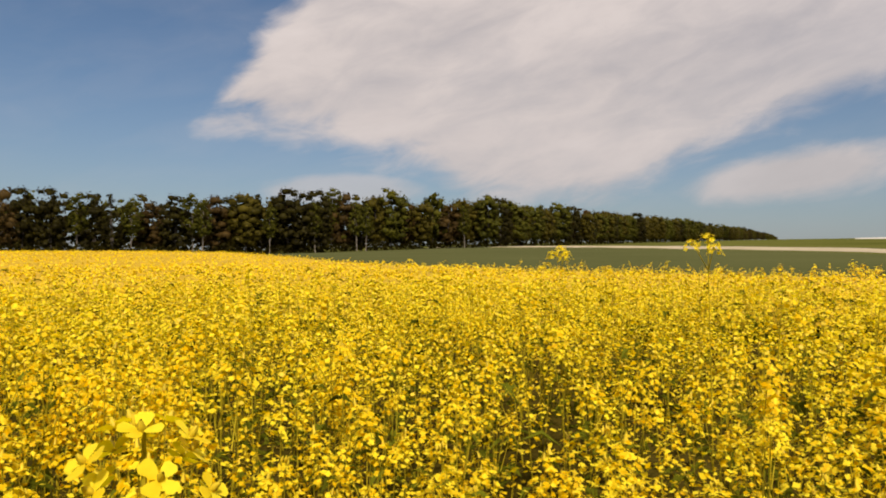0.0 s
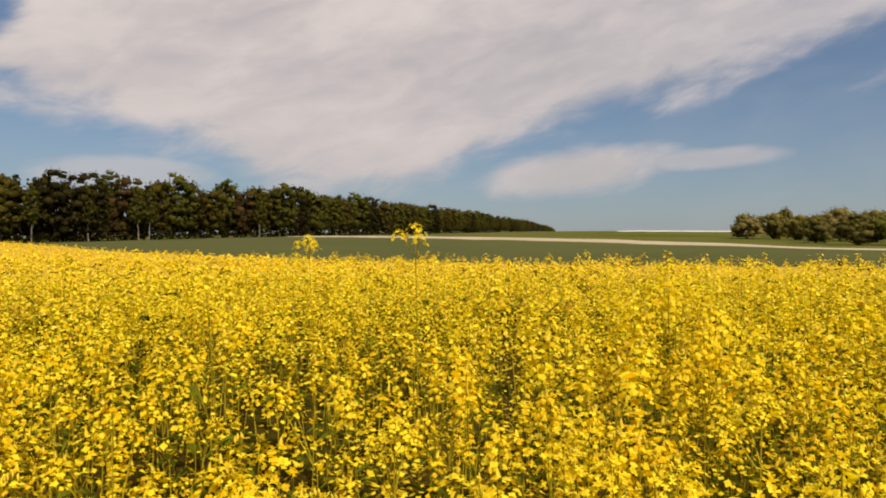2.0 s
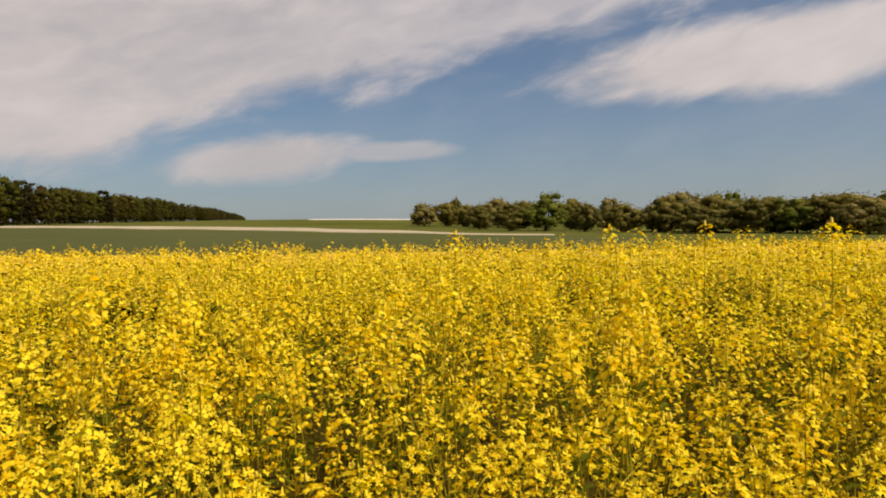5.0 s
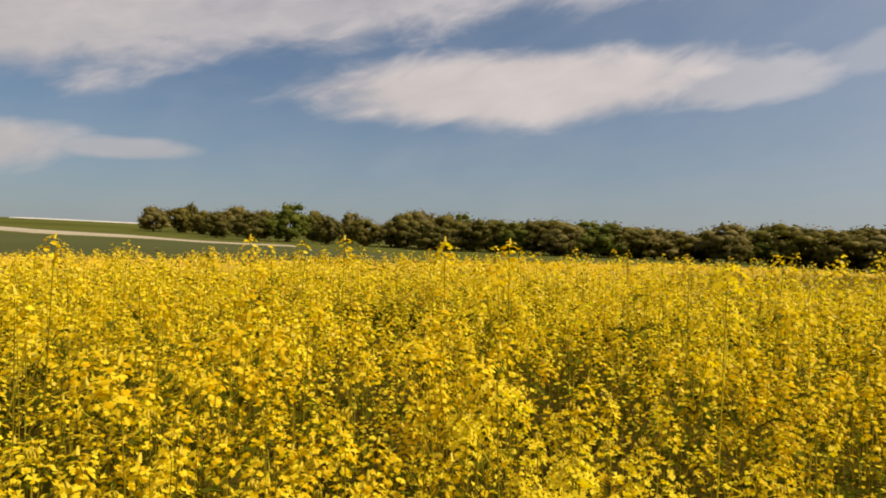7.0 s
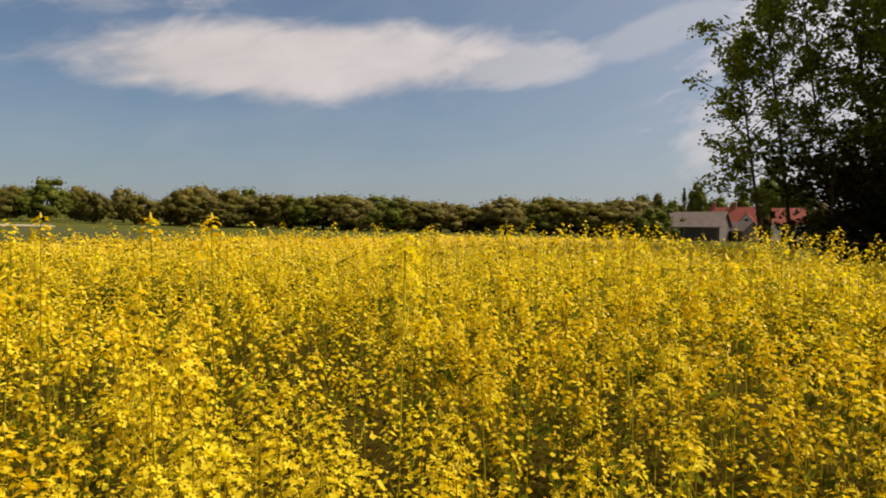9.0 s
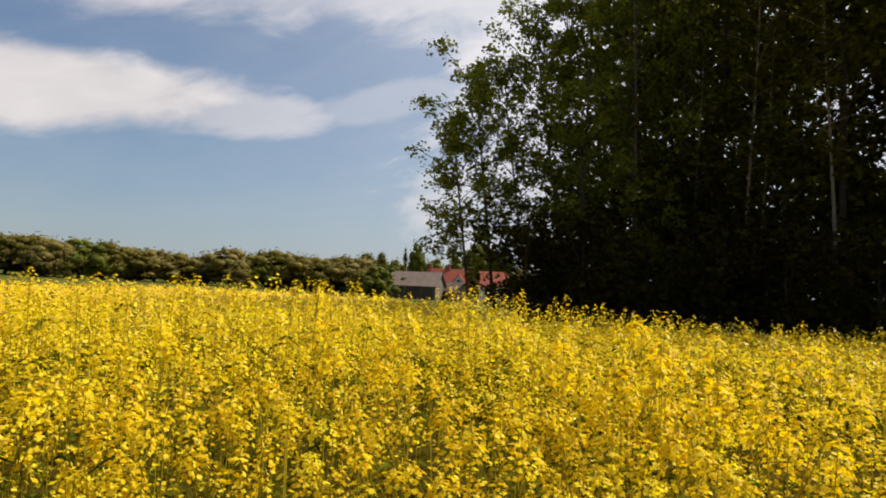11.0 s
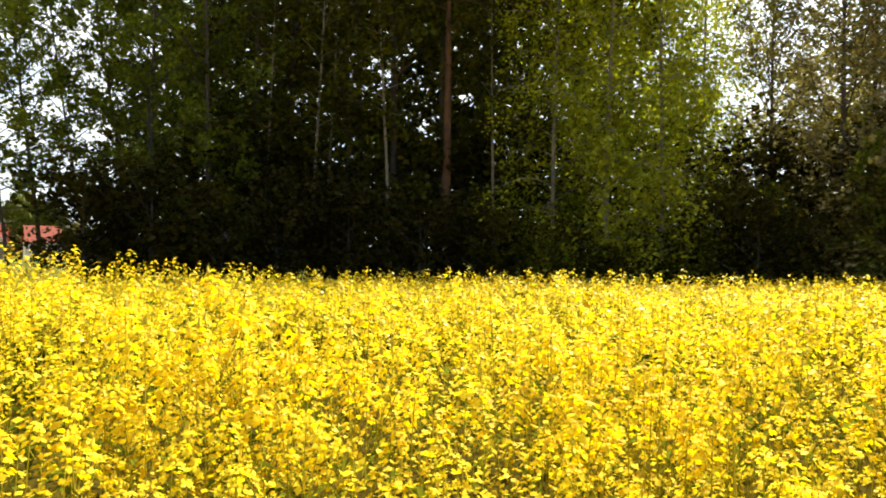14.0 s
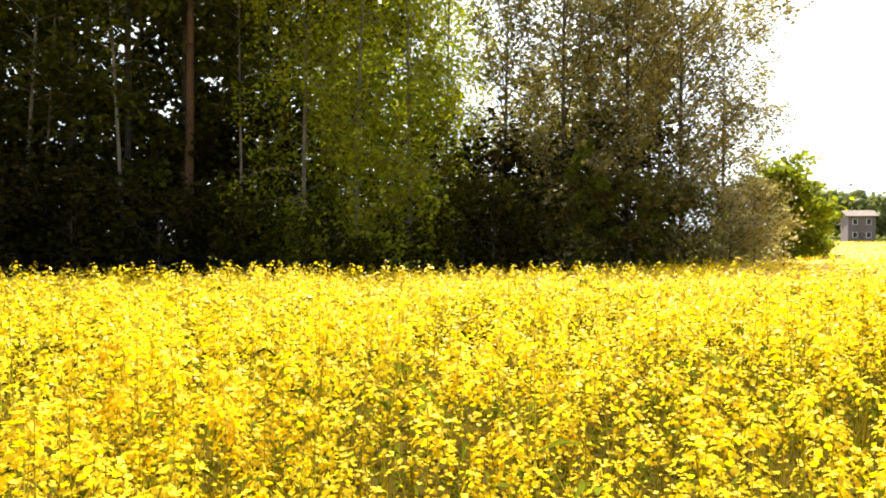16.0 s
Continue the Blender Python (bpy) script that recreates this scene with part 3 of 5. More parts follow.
# far wood: front row as trees, depth behind as one mass
def far_wood():
    g = "trees along the wood's edge"
    sorts = [
        Sort("oak", dome(21, 15, 4.6, 0.06, 54, 14, 0.62, 0.34, lumpy=0.24), BARK, LEAF_FAR[0], "tall broadleaf tree with an olive green crown at the wood's edge", "tree", g),
        Sort("oak", dome(22, 16, 4.2, 0.10, 54, 14, 0.62, 0.34, lumpy=0.24), BARK, LEAF_FAR[1], "tall broadleaf tree with fresh green foliage at the wood's edge", "tree", g),
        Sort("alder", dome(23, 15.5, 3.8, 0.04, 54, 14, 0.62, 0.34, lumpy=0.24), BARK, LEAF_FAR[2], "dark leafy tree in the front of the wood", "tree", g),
        Sort("beech", dome(24, 14.5, 4.3, 0.06, 54, 14, 0.62, 0.34, lumpy=0.24), BARK, LEAF_FAR[3], "broadleaf tree with brownish young leaves at the wood's edge", "tree", g),
        Sort("birch", dome(25, 16, 2.7, 0.30, 60, 18, 0.45, 0.3, trunk=0.2, lumpy=0.26), BIRCH, LEAF_FAR[1], "slender white-stemmed birch at the wood's edge", "tree", g),
        Sort("spruce", dome(26, 17.5, 2.6, 0.05, 60, 16, 0.45, 0.27, 0.85), BARK, LEAF_FAR[2], "dark pointed spruce standing above the broadleaf trees", "tree", g),
    ]
    h = -44.0
    while h < 26.0:
        d = float(wood_d(h)) + rng.uniform(0, 7)
        s = float(np.interp(h, [-45, -19, -16, -8, 0, 8, 14, 20, 24, 26.3], [1.06, 1.13, 1.33, 1.27, 1.17, 1.08, 0.98, 0.84, 0.60, 0.3])) * rng.uniform(0.86, 1.09)
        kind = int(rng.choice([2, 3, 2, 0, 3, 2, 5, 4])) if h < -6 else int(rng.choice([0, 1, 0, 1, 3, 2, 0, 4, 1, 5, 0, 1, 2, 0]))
        if kind == 5:
            s *= 0.86
        sorts[kind].put(h, d, float(rng.uniform(0, 360)), s, rng.uniform(0.9, 1.2))
        slope = float(abs(wood_d(h + 0.3) - wood_d(h - 0.3)) / 0.6)
        per_degree = math.hypot(d * 0.01745, slope)
        h += rng.uniform(4.2, 6.4) / per_degree
    for h in (-19.4, -14.2, -10.6, -7.2, -6.4, 1.8):
        sorts[4].put(h, float(wood_d(h)) - 2.5, float(rng.uniform(0, 360)), rng.uniform(0.85, 1.0), 0.9)
    bulk = [dome(31 + i, 15.5, 4.6, 0.0, 18, 7, 0.9, 0.42, lumpy=0.2)[1] for i in range(4)]
    pieces = []
    idx = []
    for row in range(2):
        h = -46.0
        while h < 25.2:
            d = float(wood_d(h)) + 6 + row * 7 + rng.uniform(0, 4)
            s = float(np.interp(h, [-45, -20, -13, 0, 14, 20, 24, 26], [1.02, 1.05, 1.10, 1.06, 0.96, 0.80, 0.56, 0.25])) * rng.uniform(0.8, 1.12)
            x, y = at(h, d)
            v, f = bulk[int(rng.integers(0, 4))]
            a = rng.uniform(0, 6.28)
            c, sn = math.cos(a), math.sin(a)
            w = np.stack([v[:, 0] * c - v[:, 1] * sn, v[:, 0] * sn + v[:, 1] * c, v[:, 2]], 1) * s + np.array([x, y, ground_z(x, y)])
            pieces.append((w, f))
            idx.append(np.full(len(f), int(rng.integers(0, 4))))
            h += rng.uniform(6, 9) / max(d * 0.01745, abs(float(wood_d(h + 0.3) - wood_d(h - 0.3))) / 0.6)
    ob = part_np("woodland", join(pieces), LEAF_FAR, smooth=True, index=np.concatenate(idx))
    tagged(ob, "dense mixed woodland behind the front trees", "woodland", kind="stuff")
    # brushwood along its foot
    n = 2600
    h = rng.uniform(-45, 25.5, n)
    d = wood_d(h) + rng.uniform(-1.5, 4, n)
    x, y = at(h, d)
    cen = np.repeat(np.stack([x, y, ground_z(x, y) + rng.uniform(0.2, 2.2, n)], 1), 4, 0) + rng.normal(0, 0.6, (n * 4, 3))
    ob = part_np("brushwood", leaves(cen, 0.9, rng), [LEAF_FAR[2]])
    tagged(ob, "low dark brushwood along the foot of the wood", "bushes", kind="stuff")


far_wood()


def orchard():
    g = "orchard and hedge trees"
    sorts = [
        Sort("fruit_tree", dome(41 + i, 6.0, 3.3, sk, 72, 17, 0.31, 0.32, trunk=0.2, lumpy=0.30, flat=0.6), BARK, ORCHARD_LEAF[m], lab, "tree", g)
        for i, (m, sk, lab) in enumerate([(0, 0.0, "spreading olive green fruit tree in rough grass"), (1, 0.05, "fruit tree with a pale brownish blossoming crown"),
                                          (2, 0.0, "low dark rounded fruit tree"), (3, 0.0, "round bright green bushy tree")])]
    rows = [  # heading, distance, sort, scale, width
        (40.7, 172, 1, 0.98, 1.15), (42.6, 178, 0, 1.0, 1.0), (43.3, 205, 2, 1.32, 0.6), (44.4, 168, 0, 0.9, 1.1), (45.4, 140, 2, 0.82, 1.1),
        (46.9, 160, 1, 1.15, 1.0), (48.2, 128, 2, 0.86, 1.2), (49.1, 150, 0, 1.0, 1.0), (50.9, 128, 3, 1.12, 1.1), (53.0, 140, 0, 1.02, 0.9),
        (54.0, 122, 2, 0.82, 1.0), (56.1, 136, 1, 1.05, 0.95), (57.2, 120, 0, 0.78, 1.1), (59.4, 128, 1, 0.8, 1.0), (60.6, 120, 0, 0.98, 1.0),
        (61.7, 122, 1, 1.12, 1.2), (62.8, 112, 2, 0.72, 1.3), (64.0, 122, 0, 1.0, 1.2), (65.3, 128, 3, 1.1, 0.7), (66.4, 115, 2, 0.9, 1.3),
        (68.0, 118, 0, 0.92, 1.2), (69.6, 116, 3, 0.86, 1.2), (71.2, 118, 1, 0.98, 1.2), (72.8, 116, 0, 0.97, 1.3), (74.2, 112, 1, 0.78, 1.2),
        (75.8, 114, 3, 0.93, 1.3), (77.4, 116, 2, 0.84, 1.3), (79.0, 120, 0, 0.88, 1.4), (80.8, 122, 1, 0.80, 1.4), (82.5, 124, 0, 0.82, 1.4),
        (84.2, 126, 2, 0.8, 1.4), (86.2, 120, 1, 1.05, 1.2), (88.0, 124, 3, 0.86, 1.3), (89.8, 126, 0, 0.9, 1.3), (91.4, 128, 1, 0.95, 1.3),
        (93.0, 126, 0, 0.95, 1.3), (94.6, 130, 2, 0.9, 1.3), (96.2, 128, 1, 0.86, 1.3), (98.0, 122, 3, 0.62, 1.0),
    ]
    tops = ([73, 73.7, 77.2, 78.6, 84.3, 86.3, 88, 89.5, 91, 94, 96, 98.6], [2.25, 2.3, 2.3, 1.95, 1.7, 2.4, 1.95, 2.4, 2.0, 2.15, 2.2, 1.3])
    for h, d, k, s, w in rows:
        if h > 73:
            x, y = at(h, d)
            s = (1.5 + d * math.tan(radians(float(np.interp(h, *tops)))) - float(ground_z(x, y))) / 5.5 * rng.uniform(0.9, 1.04)
        sorts[k].put(h, d, float(rng.uniform(0, 360)), s * 1.05, w * (1.12 if h > 60 else 0.98))

    def crest(sort, height, radius, h, d, top, width):
        """Puts a tree with its top at an elevation and its crown as wide as given, in degrees as seen from the standpoint."""
        x, y = at(h, d)
        s = (1.5 + d * math.tan(radians(top)) - float(ground_z(x, y))) / height
        sort.put(h, d, float(rng.uniform(0, 360)), s, d * math.tan(radians(width / 2)) / (radius * s))

    # tall trees round the farm
    far = Sort("lime_tree", dome(51, 11, 3.6, 0.02, 70, 18, 0.42, 0.42, lumpy=0.14), BARK, ORCHARD_LEAF[2], "tall dark tree standing above the farm roofs", "tree", "farm trees")
    for h, d, e, w in [(97.0, 190, 3.05, 2.2), (98.2, 196, 3.2, 1.3), (89.2, 260, 2.55, 1.6), (105.6, 185, 2.3, 1.6)]:
        crest(far, 11, 3.6, h, d, e, w)
    fir = Sort("conifer", dome(53, 12, 1.6, 0.02, 50, 14, 0.42, 0.55, 0.75, lumpy=0.08), BARK, ORCHARD_LEAF[2], "slim dark conifer beside the barn", "tree", "farm trees")
    crest(fir, 12, 1.6, 100.2, 172, 3.2, 0.62)
    pale = Sort("willow", dome(52, 9, 3.4, 0.05, 70, 18, 0.38, 0.42, lumpy=0.14), BARK, ORCHARD_LEAF[3], "fresh green willow behind the farm", "tree", "farm trees")
    for h, d, e, w in [(101.2, 205, 3.6, 1.5), (99.4, 210, 2.3, 1.6), (102.6, 212, 2.5, 2.2), (104.4, 214, 2.6, 2.0), (106.3, 190, 4.1, 2.9), (108.0, 190, 3.2, 2.4), (98.2, 144, 1.2, 1.8)]:
        crest(pale, 9, 3.4, h, d, e, w)
    # distant tree belt
    pieces, idx = [], []
    bulk = [dome(61 + i, 8, 4.2, 0.0, 16, 7, 0.9)[1] for i in range(3)]
    for row in range(2):
        for h in np.arange(62, 112, 1.1):
            hh = h + rng.uniform(-0.5, 0.5)
            d = 300 + row * 25 + rng.uniform(-10, 10)
            x, y = at(hh, d)
            s = float(np.interp(hh, [62, 72, 80, 86, 92, 100, 112], [0.5, 0.55, 0.75, 1.1, 1.3, 1.5, 1.5])) * rng.uniform(0.8, 1.2)
            v, f = bulk[int(rng.integers(0, 3))]
            pieces.append((v * s + np.array([x, y, ground_z(x, y)]), f))
            idx.append(np.full(len(f), int(rng.choice([0, 2, 0, 3]))))
    ob = part_np("tree_belt", join(pieces), ORCHARD_LEAF, smooth=True, index=np.concatenate(idx))
    tagged(ob, "distant belt of olive green trees on the horizon", "woodland", kind="stuff")


orchard()


# heading, distance, scale, width of the trees in the grove's depth
DEPTH = [(113.5, 34, 0.5, 1.1), (117, 33, 0.8, 1.1), (119.5, 36, 1.0, 1.1), (123, 34.5, 1.0, 1.1), (126.5, 37, 1.05, 1.1), (130, 35, 1.0, 1.1), (133.5, 37, 1.0, 1.1), (137, 35, 1.05, 1.1),
         (140.5, 37, 1.0, 1.1), (144, 35, 0.95, 1.1), (147.5, 37, 0.9, 1.1), (151, 36, 0.72, 1.15), (155, 38, 0.6, 1.2), (163.5, 35, 0.52, 1.3), (168, 37, 0.6, 1.3), (172.5, 36, 0.55, 1.3)]


def grove():
    g = "trees of the grove"
    under = "bushes under the grove"
    edge = Sort("aspen", grow(217, 8.6, 0.30, 2.4, 28, 8, 24, 0.135, 0.25, 0.42, 0.06, lean=-0.30, rise=0.42), BARK, LEAF_MID, "slender young aspen leaning out from the grove's edge", "tree", g)
    tall_edge = Sort("aspen", grow(219, 11.5, 0.34, 2.4, 30, 8, 22, 0.14, 0.27, 0.35, 0.075, lean=-0.42, rise=0.6), BARK, LEAF_MID, "airy leaning aspen with open branches", "tree", g)
    aspen = Sort("aspen", grow(71, 15, 0.08, 3.3, 42, 10, 24, 0.15, 0.34, 0.45, 0.12, lean=-0.1, rise=0.4), BARK, LEAF_MID, "tall aspen with dark green leaves at the grove's edge", "tree", g)
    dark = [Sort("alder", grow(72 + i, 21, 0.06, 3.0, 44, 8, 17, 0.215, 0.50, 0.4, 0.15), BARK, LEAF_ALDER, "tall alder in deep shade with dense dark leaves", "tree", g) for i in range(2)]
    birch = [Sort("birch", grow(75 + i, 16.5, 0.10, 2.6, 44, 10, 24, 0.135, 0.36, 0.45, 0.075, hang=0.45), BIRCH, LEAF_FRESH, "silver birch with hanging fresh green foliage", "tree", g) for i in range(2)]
    grey = Sort("poplar", grow(78, 13.5, 0.03, 3.7, 48, 10, 24, 0.142, 0.48, 0.34, 0.10, rise=0.65), BARK, LEAF_GREY, "broad tree with greyish young leaves down to the ground", "tree", g)
    back = Sort("alder", grow(88, 20, 0.03, 3.4, 38, 5, 8, 0.55, 0.62, 0.35, 0.16, twigs=False), BARK, LEAF_SHADE, "shaded tall alder in the depth of the grove", "tree", g)
    pine = Sort("pine", grow(86, 17, 0.55, 2.6, 26, 7, 24, 0.15, 0.4, 0.5, 0.165, lean=0.12, rise=0.3), PINE, LEAF_ALDER, "tall pine with a bare reddish trunk", "tree", g)
    bushes = [Sort("elder_bush", grow(79, 3.4, 0.04, 2.0, 24, 6, 14, 0.17, 0.32, 0.4, 0.06, twigs=False), BARK, LEAF_SHADE, "dark shaded bush at the foot of the grove", "bush", under),
              Sort("hazel_bush", grow(82, 4.0, 0.02, 1.7, 24, 6, 14, 0.17, 0.34, 0.4, 0.06, twigs=False), BARK, LEAF_HAZEL, "leafy green bush at the foot of the grove", "bush", under)]
    spruce = Sort("young_spruce", grow(80, 5.5, 0.03, 1.3, 34, 6, 18, 0.14, 0.2, 1.3, 0.07, rise=-0.05, twigs=False), BARK, LEAF_MID, "young green conifer in front of the grove", "tree", g)
    sallow = Sort("sallow_bush", grow(83, 4.4, 0.03, 1.9, 28, 7, 18, 0.15, 0.34, 0.4, 0.06, twigs=False), BARK, LEAF_DULL, "dull green leafy bush at the foot of the pale trees", "bush", under)
    pole = Sort("young_birch", grow(84, 12.5, 0.45, 1.3, 20, 5, 16, 0.13, 0.3, 0.5, 0.055, hang=0.2, twigs=False), BIRCH, LEAF_ALDER, "slim young birch with a bare pale stem", "tree", g)
    shrub = Sort("willow_bush", grow(85, 4.4, 0.03, 1.9, 28, 7, 18, 0.15, 0.34, 0.4, 0.06, twigs=False), BARK, LEAF_SUNLIT, "pale silvery willow bush at the grove's end", "bush", under)
    maple = Sort("maple", grow(81, 4.8, 0.03, 2.4, 34, 9, 28, 0.24, 0.42, 0.45, 0.10, rise=0.3, twigs=False), BARK, LEAF_MAPLE, "rounded maple with bright green sunlit leaves", "tree", g)
    # the open end: leaning aspens over the view to the farm, a dark round bush under them
    for h, d, s, w, t in [(106.4, 25.2, 0.92, 1.0, 250), (108.3, 25.8, 1.15, 0.95, 262)]:
        edge.put(h, d, t, s, w)
    for h, d, s, w, t in [(111.2, 27.0, 0.9, 0.85, 250), (114.4, 26.0, 1.06, 0.9, 236), (116.6, 28.4, 1.2, 0.9, 262)]:
        tall_edge.put(h, d, t, s, w)
    bushes[0].put(110.6, 23.6, 30, 1.05, 0.85)
    bushes[0].put(112.4, 24.6, 200, 0.9, 0.9)
    for h, d, s, w, t in [(114.6, 25.0, 0.95, 0.8, 130), (118.9, 25.0, 1.06, 0.8, 300), (120.6, 27.6, 1.1, 0.8, 20)]:
        aspen.put(h, d, t, s, w)
    # tall stems and the dense middle
    for h, d, t, s in [(126.3, 24.6, 70, 1.0), (127.4, 25.4, 10, 0.92), (132.4, 24.2, 210, 1.08), (122.8, 25.6, 0, 0.9), (140.6, 25.0, 280, 1.0)]:
        pole.put(h, d, t, s)
    pine.put(136.6, 24.6, 150, 1.0, 1.0)
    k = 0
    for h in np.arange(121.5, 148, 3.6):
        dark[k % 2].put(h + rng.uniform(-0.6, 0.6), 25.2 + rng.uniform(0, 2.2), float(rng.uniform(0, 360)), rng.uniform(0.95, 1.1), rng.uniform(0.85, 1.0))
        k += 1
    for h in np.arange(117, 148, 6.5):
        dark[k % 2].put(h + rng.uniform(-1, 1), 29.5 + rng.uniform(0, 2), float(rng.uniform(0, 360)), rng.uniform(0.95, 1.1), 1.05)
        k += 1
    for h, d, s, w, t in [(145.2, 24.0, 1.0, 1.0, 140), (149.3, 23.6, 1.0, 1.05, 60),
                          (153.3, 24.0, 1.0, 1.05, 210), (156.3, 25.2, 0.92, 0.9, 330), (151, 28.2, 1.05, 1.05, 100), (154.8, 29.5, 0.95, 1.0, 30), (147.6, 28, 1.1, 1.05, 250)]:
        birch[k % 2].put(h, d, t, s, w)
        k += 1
    # the depth of the grove, its shade put into the near-black leaf colour
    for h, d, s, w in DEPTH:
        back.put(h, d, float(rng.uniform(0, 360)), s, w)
    # the pale trees at the far end
    for h, d, s, w, t in [(161.2, 26.4, 0.92, 0.85, 0), (165.6, 25.6, 1.0, 1.0, 110), (170.2, 26.2, 1.03, 1.0, 230), (174.6, 27.2, 0.98, 1.0, 70), (177.6, 29.5, 0.8, 0.9, 300), (168.0, 30.5, 1.05, 1.1, 20), (173.0, 32, 1.0, 1.1, 190)]:
        grey.put(h, d, t, s, w)
    for h, d, s in [(162.5, 24.4, 0.7), (166, 24.2, 0.85), (170.5, 24.8, 0.9), (174.5, 26, 0.8), (157.4, 26.5, 0.9), (159.6, 25.4, 0.9)]:
        sallow.put(h, d, float(rng.uniform(0, 360)), s)
    # bushes under the trees, sunlight put into their pale leaf colour
    for h, d, s in [(177.8, 27.0, 0.75), (179.6, 28.8, 0.85)]:
        shrub.put(h, d, float(rng.uniform(0, 360)), s)
    for h in np.arange(114.2, 165, 1.9):
        open_foot = 142 < h < 157.5
        kind = 1 if open_foot or rng.uniform() > 0.6 else 0
        d = float(np.interp(h, [109, 150, 165, 178], [23.0, 22.8, 23.5, 27])) + rng.uniform(0, 1.2)
        bushes[kind].put(h + rng.uniform(-0.6, 0.6), d, float(rng.uniform(0, 360)), rng.uniform(0.4, 0.75) if open_foot else rng.uniform(0.45, 1.2), rng.uniform(0.8, 1.2))
    for h in [112, 116.4, 120.8, 125.2, 129.6, 134, 138.4, 142.5, 147, 152, 156, 160, 164.5, 168]:
        bushes[0 if rng.uniform() < 0.6 else 1].put(h + rng.uniform(-1, 1), 26.5 + rng.uniform(0, 2), float(rng.uniform(0, 360)), rng.uniform(0.9, 1.6), 1.2)
    for h, d, s in [(167.3, 24.3, 1.0), (172.0, 25.2, 0.7), (161, 24.3, 0.75)]:
        spruce.put(h, d, float(rng.uniform(0, 360)), s)
    maple.put(182.2, 41, 0, 1.12, 0.95)
    maple.put(183.8, 46, 120, 0.8, 1.0)
    # wooded rise behind the last house, distance haze put into its leaf colour
    pieces = []
    bulk = [dome(91 + i, 11, 4.4, 0.0, 18, 7, 0.9, 0.45, lumpy=0.12)[1] for i in range(2)]
    for row in range(2):
        for h in np.arange(184, 206, 1.1):
            x, y = at(h + rng.uniform(-0.6, 0.6), 205 + row * 18 + rng.uniform(-6, 6))
            pieces.append((bulk[int(rng.integers(0, 2))][0] * rng.uniform(0.9, 1.35) + np.array([x, y, ground_z(x, y)]), bulk[0][1]))
    tagged(part_np("hillside_wood", join(pieces), [LEAF_HAZED], smooth=True), "hazy wooded rise beyond the last house", "woodland", kind="stuff")


grove()

# ---- farm buildings ----
def box_bm(x0, x1, y0, y1, z0, z1, bevel=0.02):
    bm = bmesh.new()
    bmesh.ops.create_cube(bm, size=1)
    for v in bm.verts:
        v.co = Vector(((x0 + x1) / 2 + v.co.x * (x1 - x0), (y0 + y1) / 2 + v.co.y * (y1 - y0), (z0 + z1) / 2 + v.co.z * (z1 - z0)))
    if bevel:
        bmesh.ops.bevel(bm, geom=bm.edges[:], offset=bevel, segments=1, affect="EDGES")
    return bm


def gable_bm(w, d, h, ridge):
    """Walls with two gables, ridge along x."""
    bm = bmesh.new()
    sec = [(-d / 2, 0), (d / 2, 0), (d / 2, h), (0, ridge), (-d / 2, h)]
    a = [bm.verts.new((-w / 2, y, z)) for y, z in sec]
    b = [bm.verts.new((w / 2, y, z)) for y, z in sec]
    bm.faces.new(a)
    bm.faces.new(b[::-1])
    for i in range(5):
        j = (i + 1) % 5
        bm.faces.new((a[i], b[i], b[j], a[j]))
    bmesh.ops.recalc_face_normals(bm, faces=bm.faces[:])
    return bm


def slope_bm(w, d, h, ridge, side, over=0.45, thick=0.16):
    """One roof slope with overhang and thickness."""
    bm = bmesh.new()
    k = (ridge - h) / (d / 2)
    y1 = side * (d / 2 + over)
    z1 = h - over * k
    lo = [(-w / 2 - over, 0, ridge + 0.03), (w / 2 + over, 0, ridge + 0.03), (w / 2 + over, y1, z1 + 0.03), (-w / 2 - over, y1, z1 + 0.03)]
    va = [bm.verts.new(p) for p in lo]
    vb = [bm.verts.new((x, y, z + thick)) for x, y, z in lo]
    bm.faces.new(va)
    bm.faces.new(vb[::-1])
    for i in range(4):
        j = (i + 1) % 4
        bm.faces.new((va[i], va[j], vb[j], vb[i]))
    bmesh.ops.recalc_face_normals(bm, faces=bm.faces[:])
    return bm


def window(parent, x, y, z, w, h, face=-1):
    f = part("window", box_bm(x - w / 2, x + w / 2, y - 0.05, y + 0.05, z, z + h), PLASTER, parent, "white window frame")
    part("pane", box_bm(x - w / 2 + 0.09, x + w / 2 - 0.09, y + face * 0.03 - 0.03, y + face * 0.03 + 0.03, z + 0.09, z + h - 0.09, 0.01), DARK_GLASS, f)


